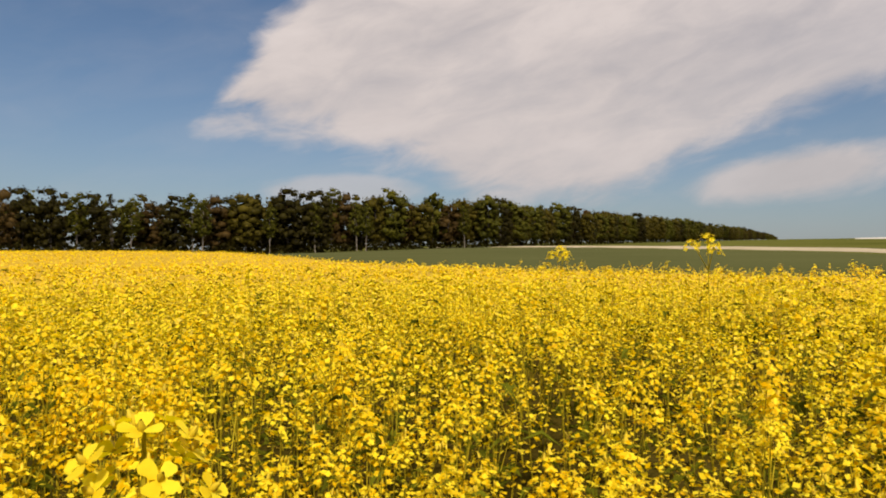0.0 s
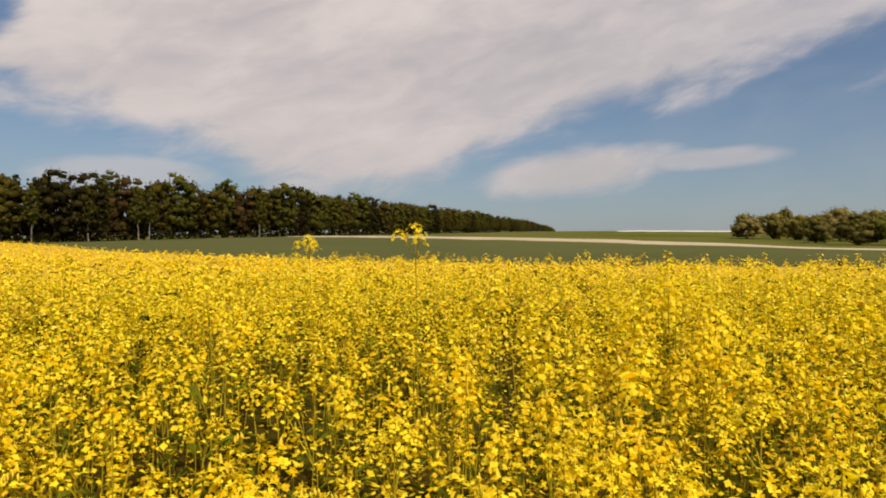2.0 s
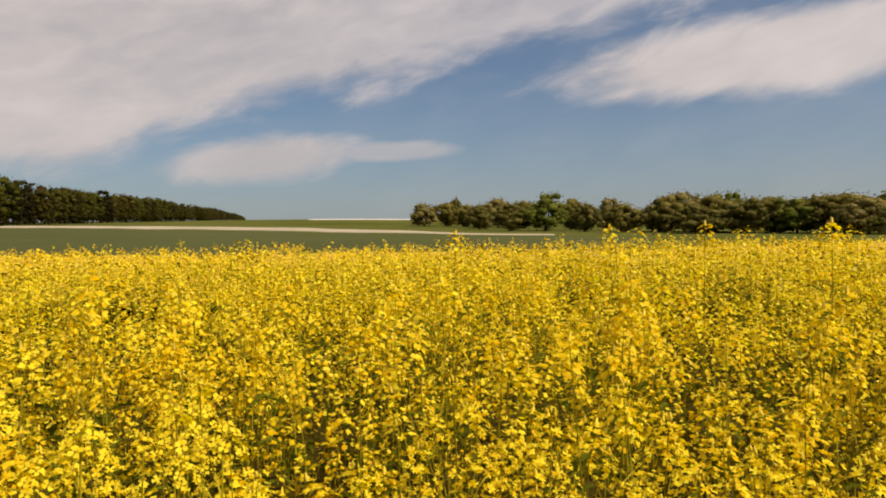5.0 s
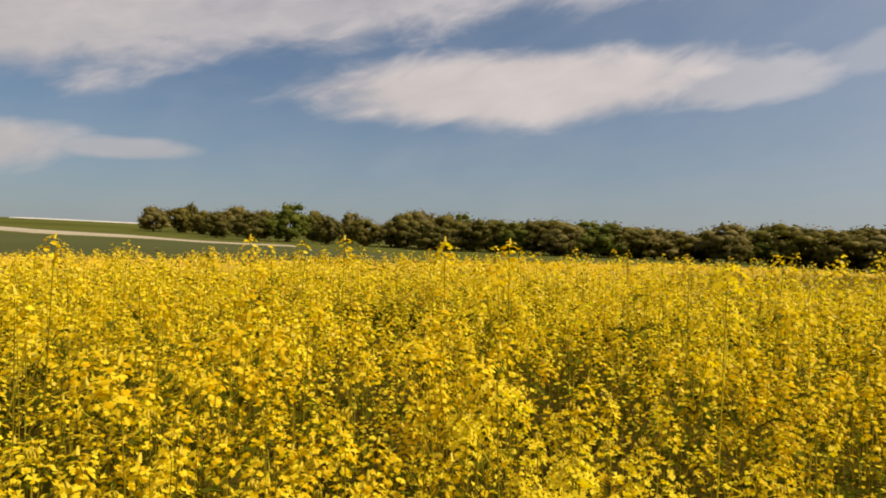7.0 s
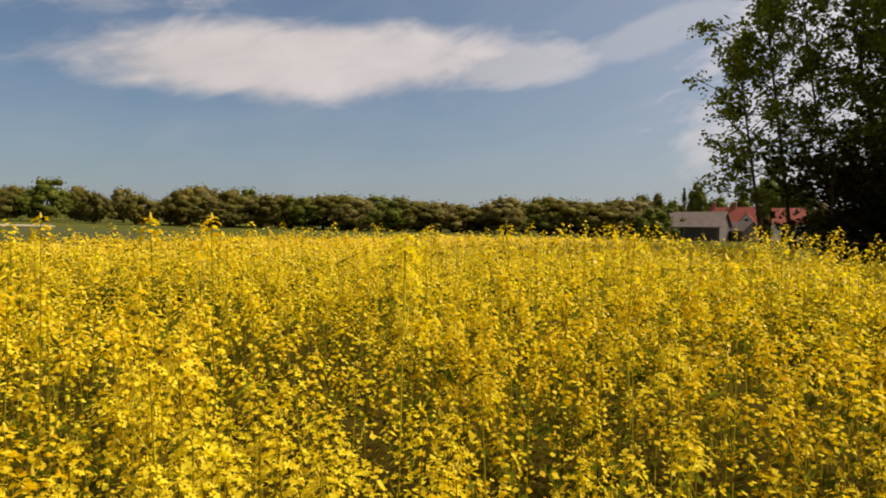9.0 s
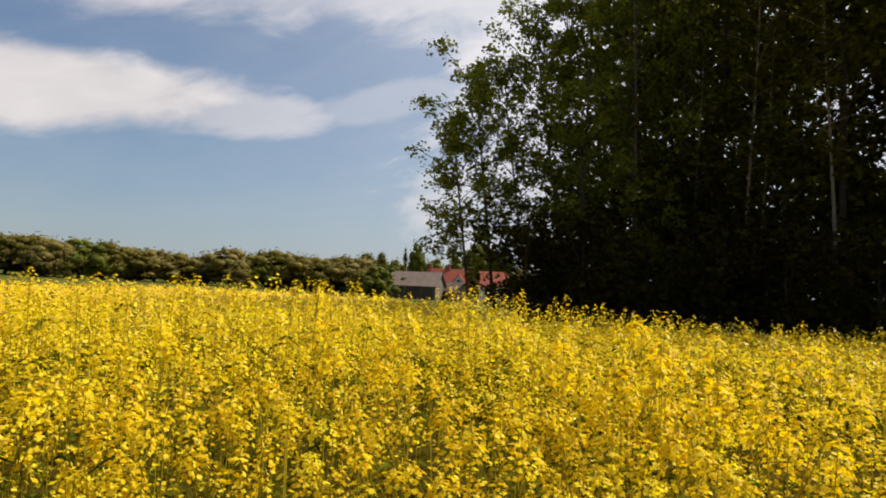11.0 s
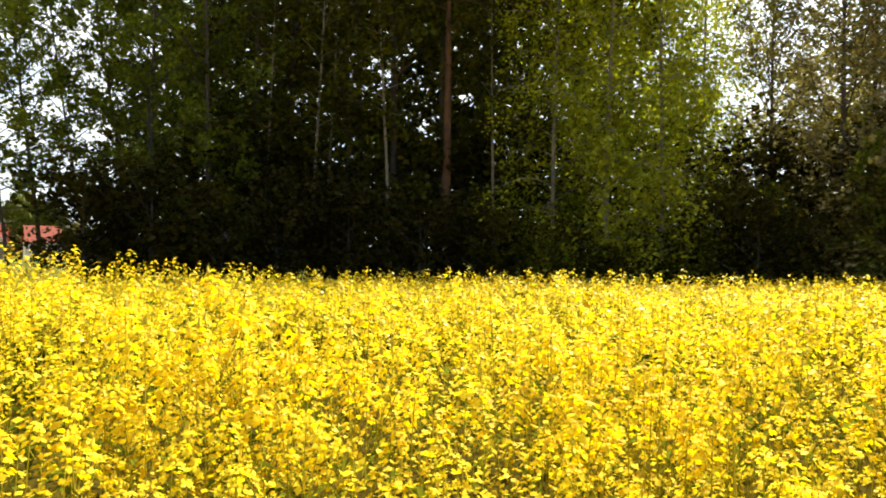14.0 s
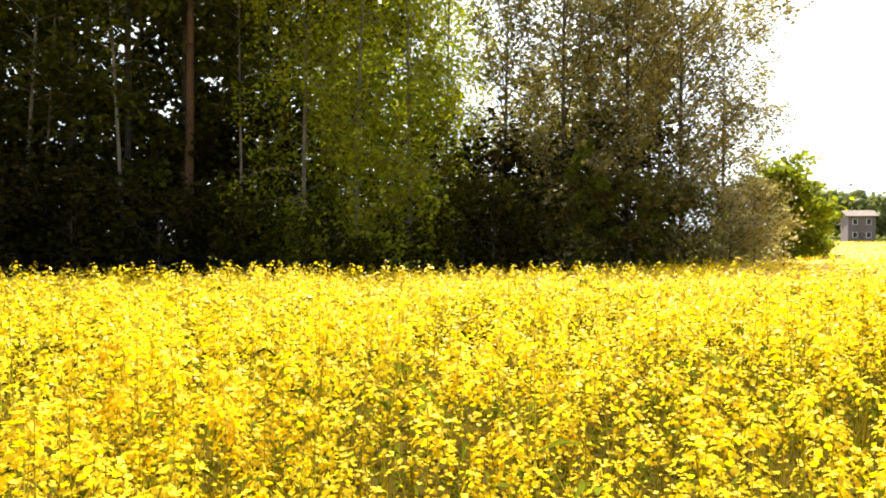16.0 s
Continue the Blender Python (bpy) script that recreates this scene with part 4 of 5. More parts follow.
def house(kind, label, heading, d, turn, w, dep, h, ridge, wall, roof, chimneys=(), windows=(), gable=None, doors=(), leaf=None):
    root = tagged(new(kind), label, "house")
    part("wall", gable_bm(w, dep, h, ridge), wall, root)
    for s in (-1, 1):
        part("roof", slope_bm(w, dep, h, ridge, s), roof, root)
    for cx in chimneys:
        c = part("chimney", box_bm(cx - 0.35, cx + 0.35, -0.35, 0.35, ridge - 0.8, ridge + 1.3), BRICK, root)
        part("chimney_cap", box_bm(cx - 0.42, cx + 0.42, -0.42, 0.42, ridge + 1.303, ridge + 1.42), PLASTER, c)
    for x, z, ww, hh in windows:
        window(root, x, -dep / 2 - 0.03, z, ww, hh)
    for x, ww, hh in doors:
        part("door_or_dark_bay", box_bm(x - ww / 2, x + ww / 2, -dep / 2 - 0.09, -dep / 2 + 0.05, 0, hh), leaf or WOOD, root)
    if gable:
        gx, gw, gz, gr = gable
        g = gable_bm(1.0, gw, gz, gr)
        bmesh.ops.rotate(g, verts=g.verts[:], cent=(0, 0, 0), matrix=Matrix.Rotation(math.pi / 2, 3, "Z"))
        for v in g.verts:
            v.co.x, v.co.y = gx + v.co.x, v.co.y * dep * 0.56 - dep * 0.25
        dorm = part("dormer", g, PLASTER, root, "white plastered gable dormer")
        for s in (-1, 1):
            r = slope_bm(dep * 0.56, gw, gz, gr, s, 0.3)
            bmesh.ops.rotate(r, verts=r.verts[:], cent=(0, 0, 0), matrix=Matrix.Rotation(math.pi / 2, 3, "Z"))
            for v in r.verts:
                v.co.x, v.co.y = gx + v.co.x, v.co.y - dep * 0.25
            part("dormer_roof", r, roof, dorm)
        window(root, gx, -dep * 0.53 - 0.06, gz - 0.3, 1.0, 1.2)
    x, y = at(heading, d)
    root.matrix_basis = pose(float(x), float(y), float(ground_z(x, y)) - 0.1, 0, 0, turn - heading)
    return root


# the barn's bark-dark door slabs stand for the shade in its open bays
house("barn", "old boarded barn with a weathered brown-grey roof", 101.3, 150, -16, 10.5, 8, 3.1, 5.9, WOOD, ROOF_GREY, doors=[(-3.3, 3.2, 2.7), (0.3, 3.4, 2.7), (3.6, 2.4, 2.5)], leaf=BARK)
house("shed", "low grey lean-to shed beside the barn", 104.5, 152, -50, 5.0, 4, 2.4, 4.0, WOOD, ROOF_GREY, doors=[(0, 1.0, 1.9)])
house("farmhouse", "red-tiled farmhouse with two chimneys and a white dormer", 103.8, 172, -6, 9.6, 8, 3.4, 7.75, PLASTER, ROOF_RED, chimneys=(-4.3, 0.3),
      windows=[(-3.5, 1.0, 1.1, 1.3), (-1.2, 1.0, 1.1, 1.3), (4.0, 1.0, 1.1, 1.3)], gable=(3.2, 3.2, 4.4, 6.4), doors=[(1.2, 1.0, 2.1)])
house("cottage", "small cottage with a faded red roof", 107.6, 165, 8, 6.0, 6, 4.2, 7.2, PLASTER, ROOF_RED, windows=[(-1.5, 1.0, 1.0, 1.2), (1.5, 1.0, 1.0, 1.2)], doors=[(0, 0.9, 2.0)])
house("cottage", "distant white cottage with a brown roof", 97.0, 170, 6, 6.0, 6, 4.0, 6.6, PLASTER, ROOF_GREY, chimneys=(-2.0,), windows=[(-1.9, 2.4, 1.1, 1.2), (1.9, 2.4, 1.1, 1.2)], doors=[(0, 0.9, 2.0)])
house("house", "small two-storeyed house with dull pinkish walls beyond the field", 188.1, 150, 12, 4.4, 6, 5.0, 6.0, ROUGHCAST, ROOF_GREY, windows=[(-1.1, 1.0, 0.8, 1.1), (1.1, 1.0, 0.8, 1.1), (-1.1, 3.4, 0.8, 1.1), (1.1, 3.4, 0.8, 1.1)], doors=[(0, 0.9, 2.0)])

# ---- the rape field ----
EYES = np.array([(r[1], r[2]) for r in ROWS])


LOOK = np.array([(math.sin(radians(r[4])), math.cos(radians(r[4]))) for r in ROWS])


def flower(rng, size, petals=2):
    """Four petals round a short centre; petals: quads along each petal."""
    vs, fs = [], []
    cup = rng.uniform(0.15, 0.55)
    for k in range(4):
        a = k * math.pi / 2 + rng.normal(0, 0.12)
        c, s = math.cos(a), math.sin(a)
        L = size * rng.uniform(0.85, 1.1)
        if petals == 3:
            prof = [(0.06, 0.07, 0.0), (0.42, 0.30, cup * 0.25), (0.78, 0.42, cup * 0.45), (1.0, 0.25, cup * 0.5 + rng.normal(0, 0.06))]
        elif petals == 2:
            prof = [(0.06, 0.07, 0.0), (0.55, 0.36, cup * 0.35), (1.0, 0.30, cup * 0.55 + rng.normal(0, 0.06))]
        else:
            prof = [(0.05, 0.14, 0.0), (0.95, 0.40, cup * 0.45)]
        n = len(vs)
        for r, w, z in prof:
            for sg in (-1, 1):
                vs.append((L * (r * c - sg * w * s), L * (r * s + sg * w * c), L * z))
        for q in range(len(prof) - 1):
            fs.append((n + 2 * q, n + 2 * q + 1, n + 2 * q + 3, n + 2 * q + 2))
    return np.array(vs), np.array(fs)


def turn_to(v, normal, spin):
    n = np.asarray(normal, float)
    n = n / np.linalg.norm(n)
    q = Vector((0, 0, 1)).rotation_difference(Vector(n)).to_matrix() @ Matrix.Rotation(spin, 3, "Z")
    return v @ np.array(q).T


def raceme(seed, detail):
    """One flower head, its top near the origin. Returns verts, quads, material index (petal, bud, stem)."""
    rng = np.random.default_rng(seed)
    pieces, mats = [], []

    def add(p, m):
        pieces.append(p)
        mats.append(np.full(len(p[1]), m))

    if detail == 0:
        count = int(rng.integers(20, 25))
    else:
        count = (0, 24, 15, 8, 4)[detail]
    for k in range(count):
        w = k / count
        a = k * 2.4 + rng.normal(0, 0.3)
        rad = (0.007 + 0.022 * w ** 0.55) * rng.uniform(0.8, 1.2)
        z = -0.002 - (0.064 if detail < 2 else 0.088) * w ** 1.25 + rng.normal(0, 0.004)
        at_ = np.array([rad * math.cos(a), rad * math.sin(a), z])
        nrm = (math.cos(a) * (0.25 + w * 1.3), math.sin(a) * (0.25 + w * 1.3), 1.0)
        if detail == 0:
            v, f = flower(rng, 0.0063, 1)
            add((turn_to(v, nrm, rng.uniform(0, 6.28)) + at_, f), 0)
        elif detail == 1:
            s = 0.0060 * rng.uniform(0.85, 1.15)
            q = np.array([(-s, -s * 0.45, 0), (s, -s * 0.45, 0), (s, s * 0.45, 0), (-s, s * 0.45, 0)])
            q2 = q[:, [1, 0, 2]] * np.array([1, 1, 1]) + np.array([0, 0, 0.0012])
            sp = rng.uniform(0, 6.28)
            add((np.concatenate([turn_to(q, nrm, sp), turn_to(q2, nrm, sp)]) + at_, np.array([(0, 1, 2, 3), (4, 7, 6, 5)])), 0)
        else:
            s = (0.0060, 0.0076, 0.0125)[detail - 2] * rng.uniform(0.8, 1.2)
            q = np.array([(-s, -s * 0.8, 0), (s, -s * 0.7, 0), (s * 0.9, s * 0.8, 0), (-s * 0.8, s * 0.9, 0)])
            # from afar a head shows buds and flower stalks between its petals
            add((turn_to(q, nrm, rng.uniform(0, 6.28)) + at_, np.array([(0, 1, 2, 3)])), 1 if rng.uniform() < (0.18, 0.34, 0.42)[detail - 2] else 0)
    if detail == 0:
        for k in range(5):
            a, r = k * 2.4, 0.0015 + 0.0014 * k
            c = np.array([r * math.cos(a), r * math.sin(a), 0.006 - 0.0012 * k])
            add(tube(np.stack([c - [0, 0, 0.004], c, c + [0, 0, 0.004]]), [0.0008, 0.0023, 0.0006], 3), 1)
        for k in range(4):
            a = k * 2.4 + 1
            z = -0.075 - 0.022 * k
            d = np.array([math.cos(a), math.sin(a), 0.7])
            b = np.array([0, 0, z])
            add(tube(np.stack([b, b + d * (0.03 + 0.003 * k)]), [0.0009, 0.0007], 3), 2)
    elif detail == 1:
        add(tube(np.array([(0, 0, -0.004), (0, 0, 0.010)]), [0.005, 0.002], 3), 1)
        a = rng.uniform(0, 6.28)
        b = np.array([0, 0, -0.08])
        add(tube(np.stack([b, b + np.array([math.cos(a), math.sin(a), 0.7]) * 0.035]), [0.001, 0.0008], 3), 2)
    v, f = join(pieces)
    return v, f, np.concatenate(mats)


def scatter(templates, pos, size, rng, tilt=0.18):
    """Copies of the templates at the places given, turned and leaned at random."""
    pick = rng.integers(0, len(templates), len(pos))
    out = []
    for k, (v, f, m) in enumerate(templates):
        p, s = pos[pick == k], size[pick == k]
        n = len(p)
        if n == 0:
            continue
        a = rng.uniform(0, 2 * np.pi, n)
        tx, ty = rng.normal(0, tilt, n), rng.normal(0, tilt, n)
        c, sn = np.cos(a)[:, None], np.sin(a)[:, None]
        x = v[None, :, 0] * c - v[None, :, 1] * sn
        y = v[None, :, 0] * sn + v[None, :, 1] * c
        z = np.broadcast_to(v[None, :, 2], x.shape)
        x, y, z = x + z * tx[:, None], y + z * ty[:, None], z - x * tx[:, None] - y * ty[:, None]
        w = np.stack([x, y, z], -1) * s[:, None, None] + p[:, None]
        out.append((w.reshape(-1, 3), (f[None] + (np.arange(n) * len(v))[:, None, None]).reshape(-1, 4), np.tile(m, n)))
    return out


def stalks(top, foot, r0, r1, bend, rng):
    """Three-sided tapering stems from foot to top."""
    n = len(top)
    foot = foot + rng.normal(0, bend, (n, 3)) * np.array([1, 1, 0])
    a = np.array([0, 2.094, 4.189])
    ring = np.stack([np.cos(a), np.sin(a), 0 * a], 1)
    v = np.concatenate([foot[:, None] + ring * r0, top[:, None] + ring * r1], 1)
    f = np.array([(0, 1, 4, 3), (1, 2, 5, 4), (2, 0, 3, 5)])
    return v.reshape(-1, 3), (f[None] + (np.arange(n) * 6)[:, None, None]).reshape(-1, 4), np.full(n * 3, 2)


def blades(base, size, rng):
    """Lance-shaped leaves, arched and folded, from the stem outwards."""
    n = len(base)
    a = rng.uniform(0, 2 * np.pi, n)
    d = np.stack([np.cos(a), np.sin(a), np.zeros(n)], 1)
    s = np.stack([-np.sin(a), np.cos(a), np.zeros(n)], 1)
    up = np.array([0, 0, 1.0])
    L = (size * rng.uniform(0.6, 1.3, n))[:, None]
    rise, drop = rng.uniform(0.2, 0.8, n)[:, None], rng.uniform(0.1, 0.7, n)[:, None]
    m = base + d * L * 0.5 + up * L * rise * 0.5
    t = base + d * L + up * L * (rise * 0.7 - drop * 0.6)
    w = L * rng.uniform(0.10, 0.17, n)[:, None]
    v = np.stack([base + s * w * 0.3, base - s * w * 0.3, m - s * w + up * w * 0.4, m, m + s * w + up * w * 0.4, t], 1)
    f = np.array([(0, 3, 5, 4), (1, 2, 5, 3)])
    return v.reshape(-1, 3), (f[None] + (np.arange(n) * 6)[:, None, None]).reshape(-1, 4), np.full(n * 2, 3)


def patchy(x, y):
    """Slow rise and fall of the crop, hollows included."""
    return (0.5 * np.sin(x * 1.7 + 0.6) * np.cos(y * 1.3 + 0.4) + 0.35 * np.sin(x * 3.1 - y * 2.3 + 2) + 0.3 * np.sin(y * 4.3 + x * 0.9))


def field():
    rng = np.random.default_rng(5)
    out = []

    def spots(r0, r1, density, h0=-75, h1=222):
        """Places between two distances from the standpoint, inside the field."""
        area = math.pi * (r1 ** 2 - r0 ** 2) * (h1 - h0) / 360
        n = int(area * density)
        d = np.sqrt(rng.uniform(r0 ** 2, r1 ** 2, n))
        h = rng.uniform(h0, h1, n)
        x, y = at(h, d)
        x, y = x + 0.75, y - 0.4
        hh, dd = polar(x, y)
        ok = dd < field_edge(hh)
        x, y = x[ok], y[ok]
        keep = rng.uniform(0, 1, len(x)) < np.clip(0.82 + 0.65 * patchy(x, y), 0.34, 1)
        return x[keep], y[keep]

    bands = [  # from, to (metres from the nearest standpoint), plants per m2, heads per plant, detail
        (0.2, 0.5, 40, 3, 3), (0.5, 1.1, 82, 6, 0), (1.1, 1.9, 70, 5, 1), (1.9, 4.6, 62, 5, 2), (4.6, 10, 36, 3, 3), (10, 26, 12, 2, 4)]
    for r0, r1, dens, heads, detail in bands:
        x, y = spots(max(0, r0 - 1.2), r1 + 1.2, dens, -48, 204) if r0 >= 1.1 else spots(0, 2.4, dens, -180, 180)
        near = np.min(np.hypot(x[:, None] - EYES[None, :, 0], y[:, None] - EYES[None, :, 1]), 1)
        ahead = ((x[:, None] - EYES[None, :, 0]) * LOOK[None, :, 0] + (y[:, None] - EYES[None, :, 1]) * LOOK[None, :, 1]).max(1) > 0.1
        ok = (near >= r0) & (near < r1) & ahead
        x, y, near = x[ok], y[ok], near[ok]
        n = len(x)
        hd = polar(x, y)[0]
        stand_up = np.interp(hd, [45, 70, 108, 132], [0.1, 1, 1, 0.2])
        away = smoothstep((near - 3) / 9)
        top = 1.185 - 0.11 * away + 0.035 * stand_up + 0.085 * patchy(x, y) + rng.normal(0, 0.07, n)
        top += np.where(rng.uniform(0, 1, n) < (0.11 + 0.13 * stand_up) * (1 - 0.5 * away), rng.uniform(0.06, 0.19, n) + 0.05 * stand_up, 0)
        top = np.minimum(top, 1.455 - 0.10 * away + 0.04 * stand_up - 0.09 * smoothstep((hd - 112) / 10) * (1 - away))
        top = np.where(near < 1.15, np.minimum(top, 1.0 + 0.27 * near), top)
        g = ground_z(x, y)
        main = np.stack([x, y, g + top], 1)
        tmpl = [raceme(100 + detail * 20 + i, detail) for i in range(9)]
        foot = main.copy()
        foot[:, 2] = g + (0.0 if detail < 2 else 0.6)
        foot[:, :2] += rng.normal(0, 0.05, (n, 2))
        pos, sizes = [main], [rng.uniform(0.85, 1.3, n)]
        if detail < 4:
            out.append(stalks(main - [0, 0, 0.01], foot, 0.0032, 0.0010, 0.02, rng))
        for k in range(heads - 1):
            low = rng.uniform(0.03, 0.12 + 0.08 * k, n)
            a = rng.uniform(0, 6.28, n)
            r = 0.03 + 0.22 * low + rng.uniform(0, 0.06, n)
            p = main + np.stack([np.cos(a) * r, np.sin(a) * r, -low], 1)
            ok = rng.uniform(0, 1, n) < 0.85
            if detail < 2:
                b = main + np.stack([0 * a, 0 * a, -low - 0.14 - 0.5 * r], 1)
                out.append(stalks(p[ok] - [0, 0, 0.01], b[ok], 0.0018, 0.0008, 0.01, rng))
            pos.append(p[ok])
            sizes.append(rng.uniform(0.7, 1.15, int(ok.sum())))
        pos, sizes = np.concatenate(pos), np.concatenate(sizes)
        if detail == 4:
            sizes = sizes * 1.7
        elif detail == 3:
            sizes = sizes * 1.2
        out += scatter(tmpl, pos, sizes, rng)
        for k in range((10, 8, 3, 1, 1)[detail]):
            b = np.stack([x, y, g + top * rng.uniform(0.4, 0.84, n)], 1)
            out.append(blades(b, (0.08, 0.09, 0.13, 0.2, 0.3)[detail], rng))
    # the crop behind the standpoint
    x, y = spots(1.5, 14, 26, 204, 312)
    n = len(x)
    main = np.stack([x, y, ground_z(x, y) + 1.18 + rng.normal(0, 0.06, n)], 1)
    out += scatter([raceme(180 + i, 4) for i in range(4)], np.concatenate([main, main + rng.normal(0, 0.08, (n, 3)) - [0, 0, 0.12]]), rng.uniform(1.8, 2.4, 2 * n), rng)
    foot = main.copy()
    foot[:, 2] = ground_z(x, y)
    out.append(stalks(main, foot, 0.004, 0.0015, 0.02, rng))
    # flowers lower down in the crop, half hidden between the stems
    for r0, r1, dens, size in ((0.4, 2.5, 2600, 0.0050), (2.5, 6, 520, 0.0088), (6, 14, 110, 0.015)):
        x, y = spots(r0, r1, dens, -48, 204)
        far = np.min(np.hypot(x[:, None] - EYES[None, :, 0], y[:, None] - EYES[None, :, 1]), 1) > 0.6
        x, y = x[far], y[far]
        n = len(x)
        p = np.stack([x, y, ground_z(x, y) + 1.10 + 0.05 * patchy(x, y) - np.abs(rng.normal(0, 0.17, n))], 1)
        q = size * rng.uniform(0.7, 1.3, n)[:, None]
        a = rng.uniform(0, 6.28, n)
        u = np.stack([np.cos(a), np.sin(a), rng.normal(0, 0.35, n)], 1)
        w = np.stack([-np.sin(a), np.cos(a), rng.normal(0, 0.35, n)], 1)
        v = np.stack([p - u * q - w * q * 0.8, p + u * q - w * q, p + u * q * 0.9 + w * q, p - u * q + w * q * 0.9], 1)
        out.append((v.reshape(-1, 3), np.arange(4 * n).reshape(n, 4), np.zeros(n, int)))
    # far heads, where the field runs on over the rise
    for h0, h1, r1 in ((-75, 12, 118), (62, 108, 64), (176, 222, 118)):
        x, y = spots(26, r1, 2.6, h0, h1)
        pos = np.stack([x, y, ground_z(x, y) + 1.05 + rng.normal(0, 0.06, len(x))], 1)
        out += scatter([raceme(170 + i, 4) for i in range(4)], pos, rng.uniform(3.0, 5.0, len(x)), rng)
    # the closed canopy far out, under the heads
    hs = np.arange(-180, 181, 1.0)
    t = np.linspace(0, 1, 40) ** 1.6
    edge = field_edge(hs)
    d = 13 + (edge[:, None] - 13.0) * t
    x, y = at(hs[:, None] * np.ones_like(t), d)
    lump = np.array([[noise.noise((a * 1.3, b * 1.3, 0)) for a, b in zip(r, q)] for r, q in zip(x, y)])
    z = ground_z(x, y) + 0.93 + 0.12 * lump
    z[:, 0] -= 0.6
    z[:, -1] -= 0.9
    m = len(t)
    i, j = np.meshgrid(np.arange(len(hs) - 1), np.arange(m - 1), indexing="ij")
    i, j = i.ravel(), j.ravel()
    out.append((np.stack([x, y, z], -1).reshape(-1, 3), np.stack([i * m + j, i * m + j + 1, (i + 1) * m + j + 1, (i + 1) * m + j], 1), np.full(len(i), 4)))
    v, f = join([(o[0], o[1]) for o in out])
    ob = part_np("rape_field", (v, f), [PETAL, BUD, STEM, RAPE_LEAF, CANOPY], index=np.concatenate([o[2] for o in out]))
    tagged(ob, "dense field of flowering yellow oilseed rape", "crop field", kind="stuff")


field()


BLOOMS = []


def blooms():
    rng = np.random.default_rng(77)
    for k in range(5):
        v, f = flower(rng, 0.0078, 3)
        eye = tube(np.array([(0, 0, 0.0), (0, 0, 0.002), (0, 0, 0.0045)]), [0.0012, 0.0016, 0.0006], 4)
        n = len(f)
        v, f = join([(v, f), eye])
        BLOOMS.append(mesh_from("flower", v, f, [PETAL, BUD], [0] * n + [1] * (len(f) - n)))


blooms()


TALL = 1.4


def rape_plant(seed, heads, size, label, wide=0.25, drop=0.2):
    """One whole plant, its foot at the origin, TALL metres to the top head."""
    rng = np.random.default_rng(seed)
    root = tagged(new("rape_plant"), label, "plant", "single rape plants")
    top = np.array([0, 0, TALL])
    v, f, _ = stalks(top[None], np.zeros((1, 3)), 0.0030, 0.0011, 0.03, rng)
    part_np("stem", (v, f), [STEM], root, smooth=True)
    for k in range(heads):
        low = 0.0 if k == 0 else rng.uniform(0.01, drop)
        a, r = rng.uniform(0, 6.28), 0.0 if k == 0 else 0.04 + wide * low
        p = np.array([math.cos(a) * r, math.sin(a) * r, TALL - low])
        s = size * (1.0 if k == 0 else rng.uniform(0.7, 0.9))
        # the stalk of the head with its buds and young pods; the branch starts from the main stem
        v, f, _ = stalks(p[None], np.array([[0, 0, TALL - low - 0.04 - 0.7 * r]]), 0.0017, 0.0009, 0.0, rng)
        pieces, mats = [(v, f)], [np.zeros(len(f), int)]
        for j in range(7):
            b = p + s * np.array([math.cos(j * 2.4) * 0.0012 * j, math.sin(j * 2.4) * 0.0012 * j, 0.002 - 0.001 * j])
            w = tube(np.stack([b - [0, 0, 0.004 * s], b, b + [0, 0, 0.004 * s]]), [0.0005 * s, 0.0015 * s, 0.0004 * s], 4)
            pieces.append(w)
            mats.append(np.ones(len(w[1]), int))
        head = part_np("raceme", join(pieces), [STEM, BUD], root, index=np.concatenate(mats))
        count = int(rng.integers(13, 19))
        for j in range(count):
            w = j / count
            a = j * 2.4 + rng.normal(0, 0.3)
            rad = (0.007 + 0.024 * w ** 0.55) * rng.uniform(0.8, 1.2) * s
            q = p + np.array([rad * math.cos(a), rad * math.sin(a), s * (-0.001 - 0.042 * w ** 1.25)])
            nrm = Vector((math.cos(a) * (0.3 + w * 1.4), math.sin(a) * (0.3 + w * 1.4), 1.0))
            fl = new("flower", BLOOMS[int(rng.integers(0, 5))])
            fl.parent = head
            fl.matrix_basis = Matrix.Translation(q) @ nrm.to_track_quat("Z", "Y").to_matrix().to_4x4() @ pose(0, 0, 0, 0, 0, rng.uniform(0, 360)) @ Matrix.Scale(s * 1.15, 4)
    for k in range(5):
        v, f, _ = blades(np.array([[0, 0, rng.uniform(0.4, 0.95)]]), 0.10, rng)
        part_np("leaf", (v, f), [RAPE_LEAF], root)
    return root


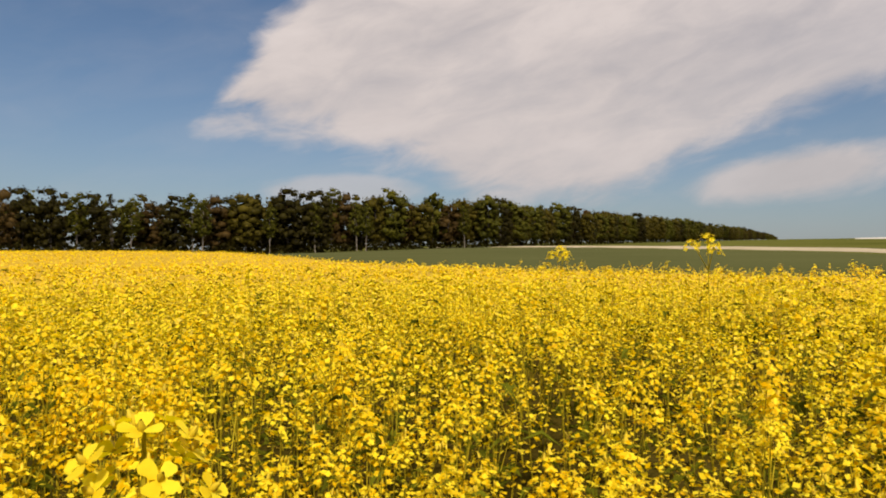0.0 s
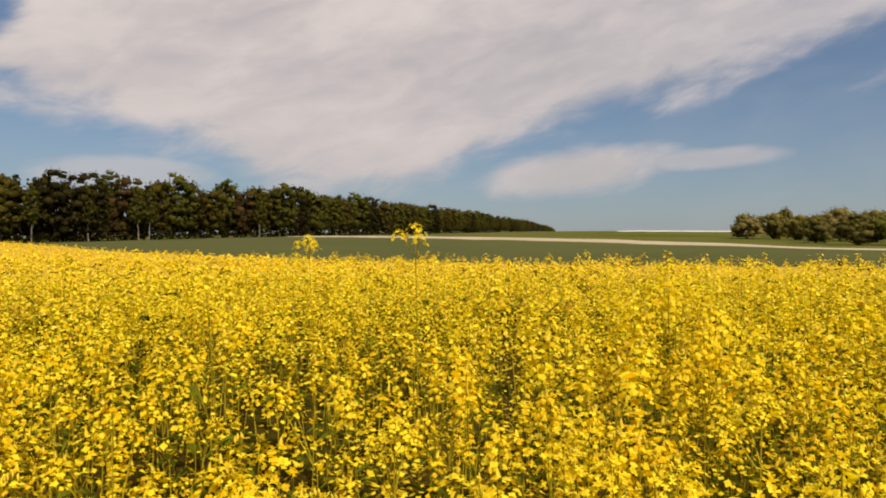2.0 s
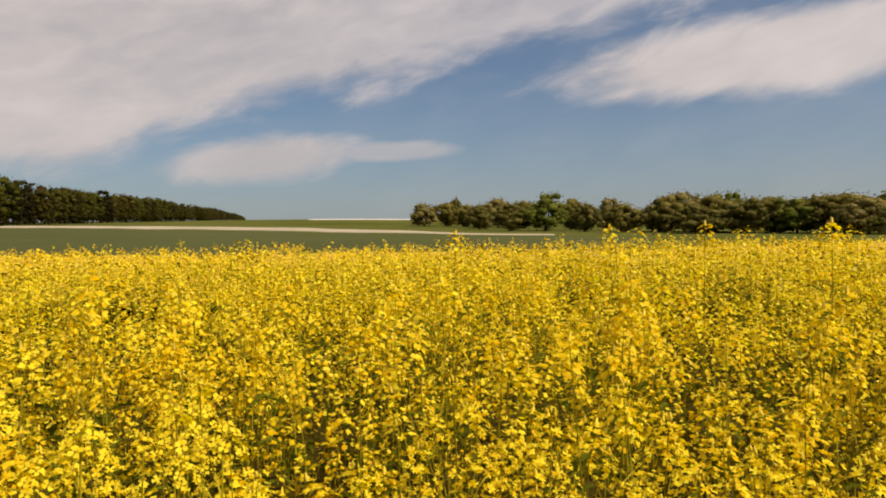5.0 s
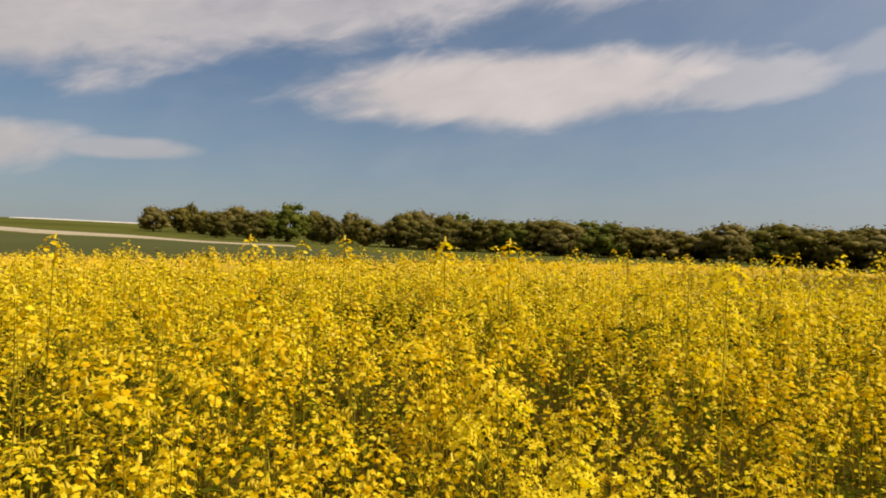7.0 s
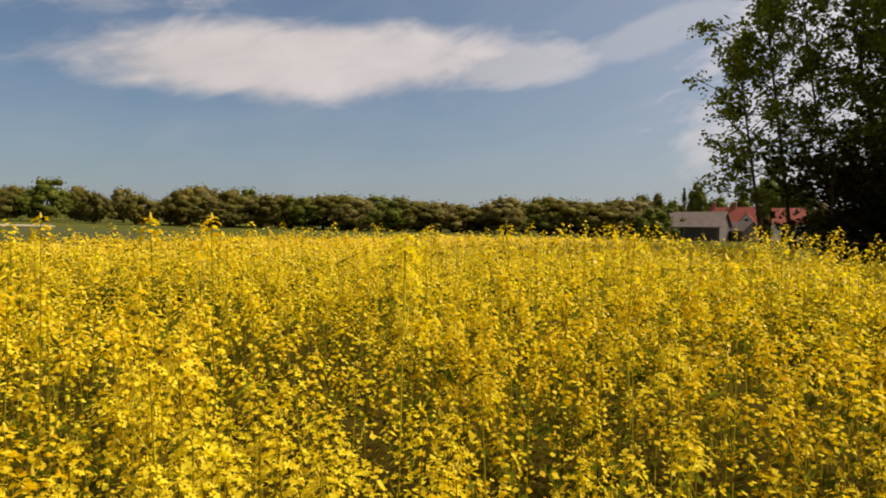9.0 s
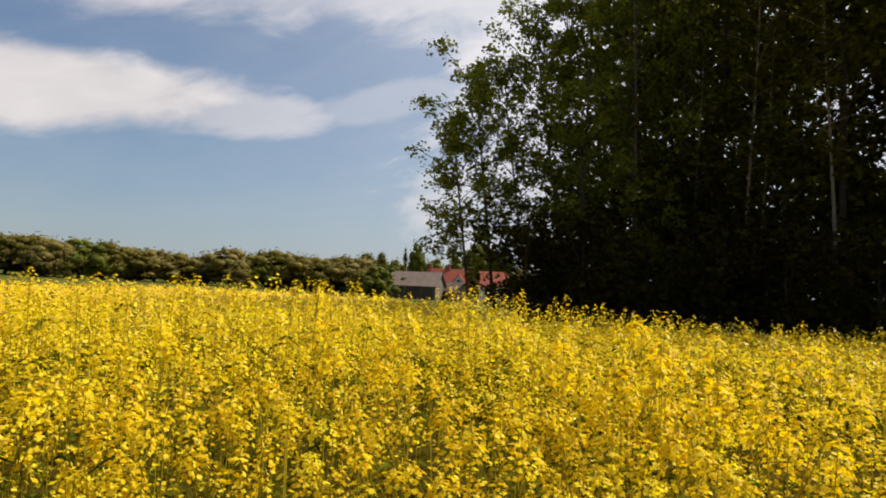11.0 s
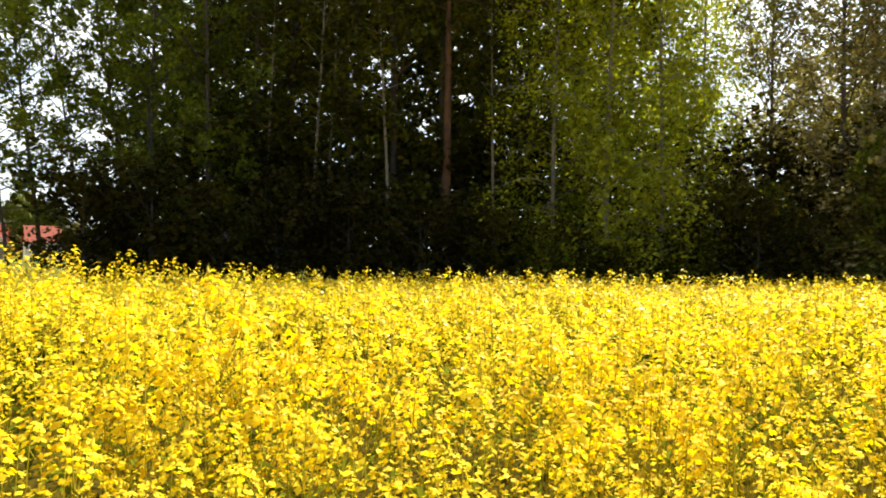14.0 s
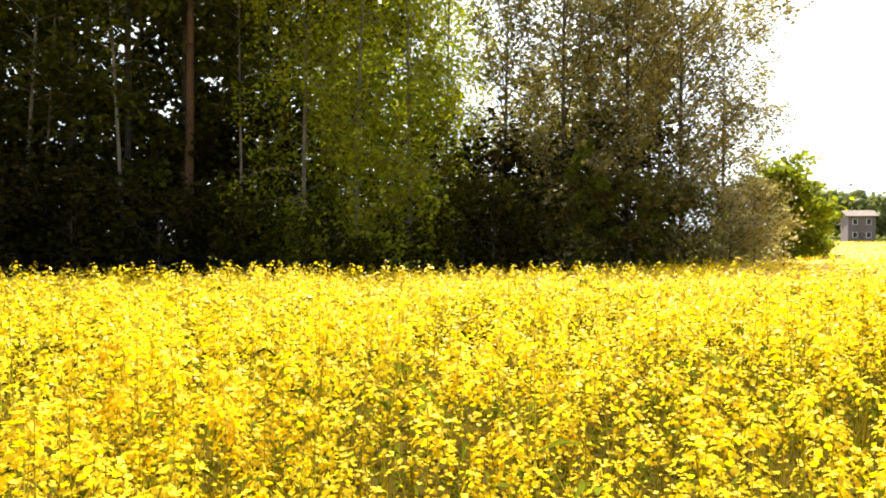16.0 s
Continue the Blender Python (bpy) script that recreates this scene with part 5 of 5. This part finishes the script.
def single_plants():
    lab = "tall yellow-flowering rape plant above the crop"
    kinds = [rape_plant(300 + i, n, s, lab, w, e) for i, (n, s, w, e) in enumerate([(3, 0.78, 0.05, 0.06), (5, 1.0, 0.3, 0.12), (3, 1.0, 0.2, 0.2), (4, 1.05, 0.25, 0.2), (4, 1.1, 0.25, 0.1), (2, 0.95, 0.2, 0.06), (3, 0.85, 0.25, 0.09)])]
    places = [  # x, y, top, kind
        (0.686, 1.771, 1.56, 0), (0.560, 3.24, 1.555, 1), (1.12, 1.77, 1.395, 2), (2.19, -0.23, 1.485, 3), (-0.140, 0.320, 1.425, 4),
        (0.835, 0.611, 1.278, 5), (0.931, 0.569, 1.322, 6), (1.119, 0.738, 1.306, 5), (1.075, 0.572, 1.293, 6), (0.441, 0.923, 1.279, 6), (1.041, 0.616, 1.307, 5), 
        (0.893, 0.786, 1.309, 6), (1.819, 0.015, 1.327, 5), (1.668, -0.129, 1.292, 6), (1.719, -0.122, 1.273, 6), (1.934, 0.042, 1.301, 5), (1.214, -2.024, 1.319, 5), 
        (0.915, -2.203, 1.282, 6), (2.045, -1.104, 1.263, 6), (2.329, -0.698, 1.284, 5), (1.637, -1.559, 1.268, 6)]
    used = set()

    def place(x, y, top, k, turn):
        g = float(ground_z(x, y))
        m = pose(x, y, g, 0, 0, turn)
        o = kinds[k] if k not in used else copy_thing(kinds[k], m)
        used.add(k)
        o.matrix_basis = m @ Matrix.Scale((top - g) / TALL, 4)

    rng = np.random.default_rng(9)
    for x, y, top, k in places:
        place(x, y, top, k, 40 * k + 70 * x)
    for i in range(30):
        h, d = rng.uniform(-40, 190), rng.uniform(1.7, 4.5)
        x, y = at(h, d)
        x, y = float(x) + 0.75, float(y) - 0.4
        if np.min(np.hypot(x - EYES[:, 0], y - EYES[:, 1])) < 1.25:
            continue
        place(x, y, rng.uniform(1.20, 1.32 + 0.08 * (60 < h < 105) - 0.08 * (h > 105)), int(rng.integers(0, 4)), rng.uniform(0, 360))


single_plants()
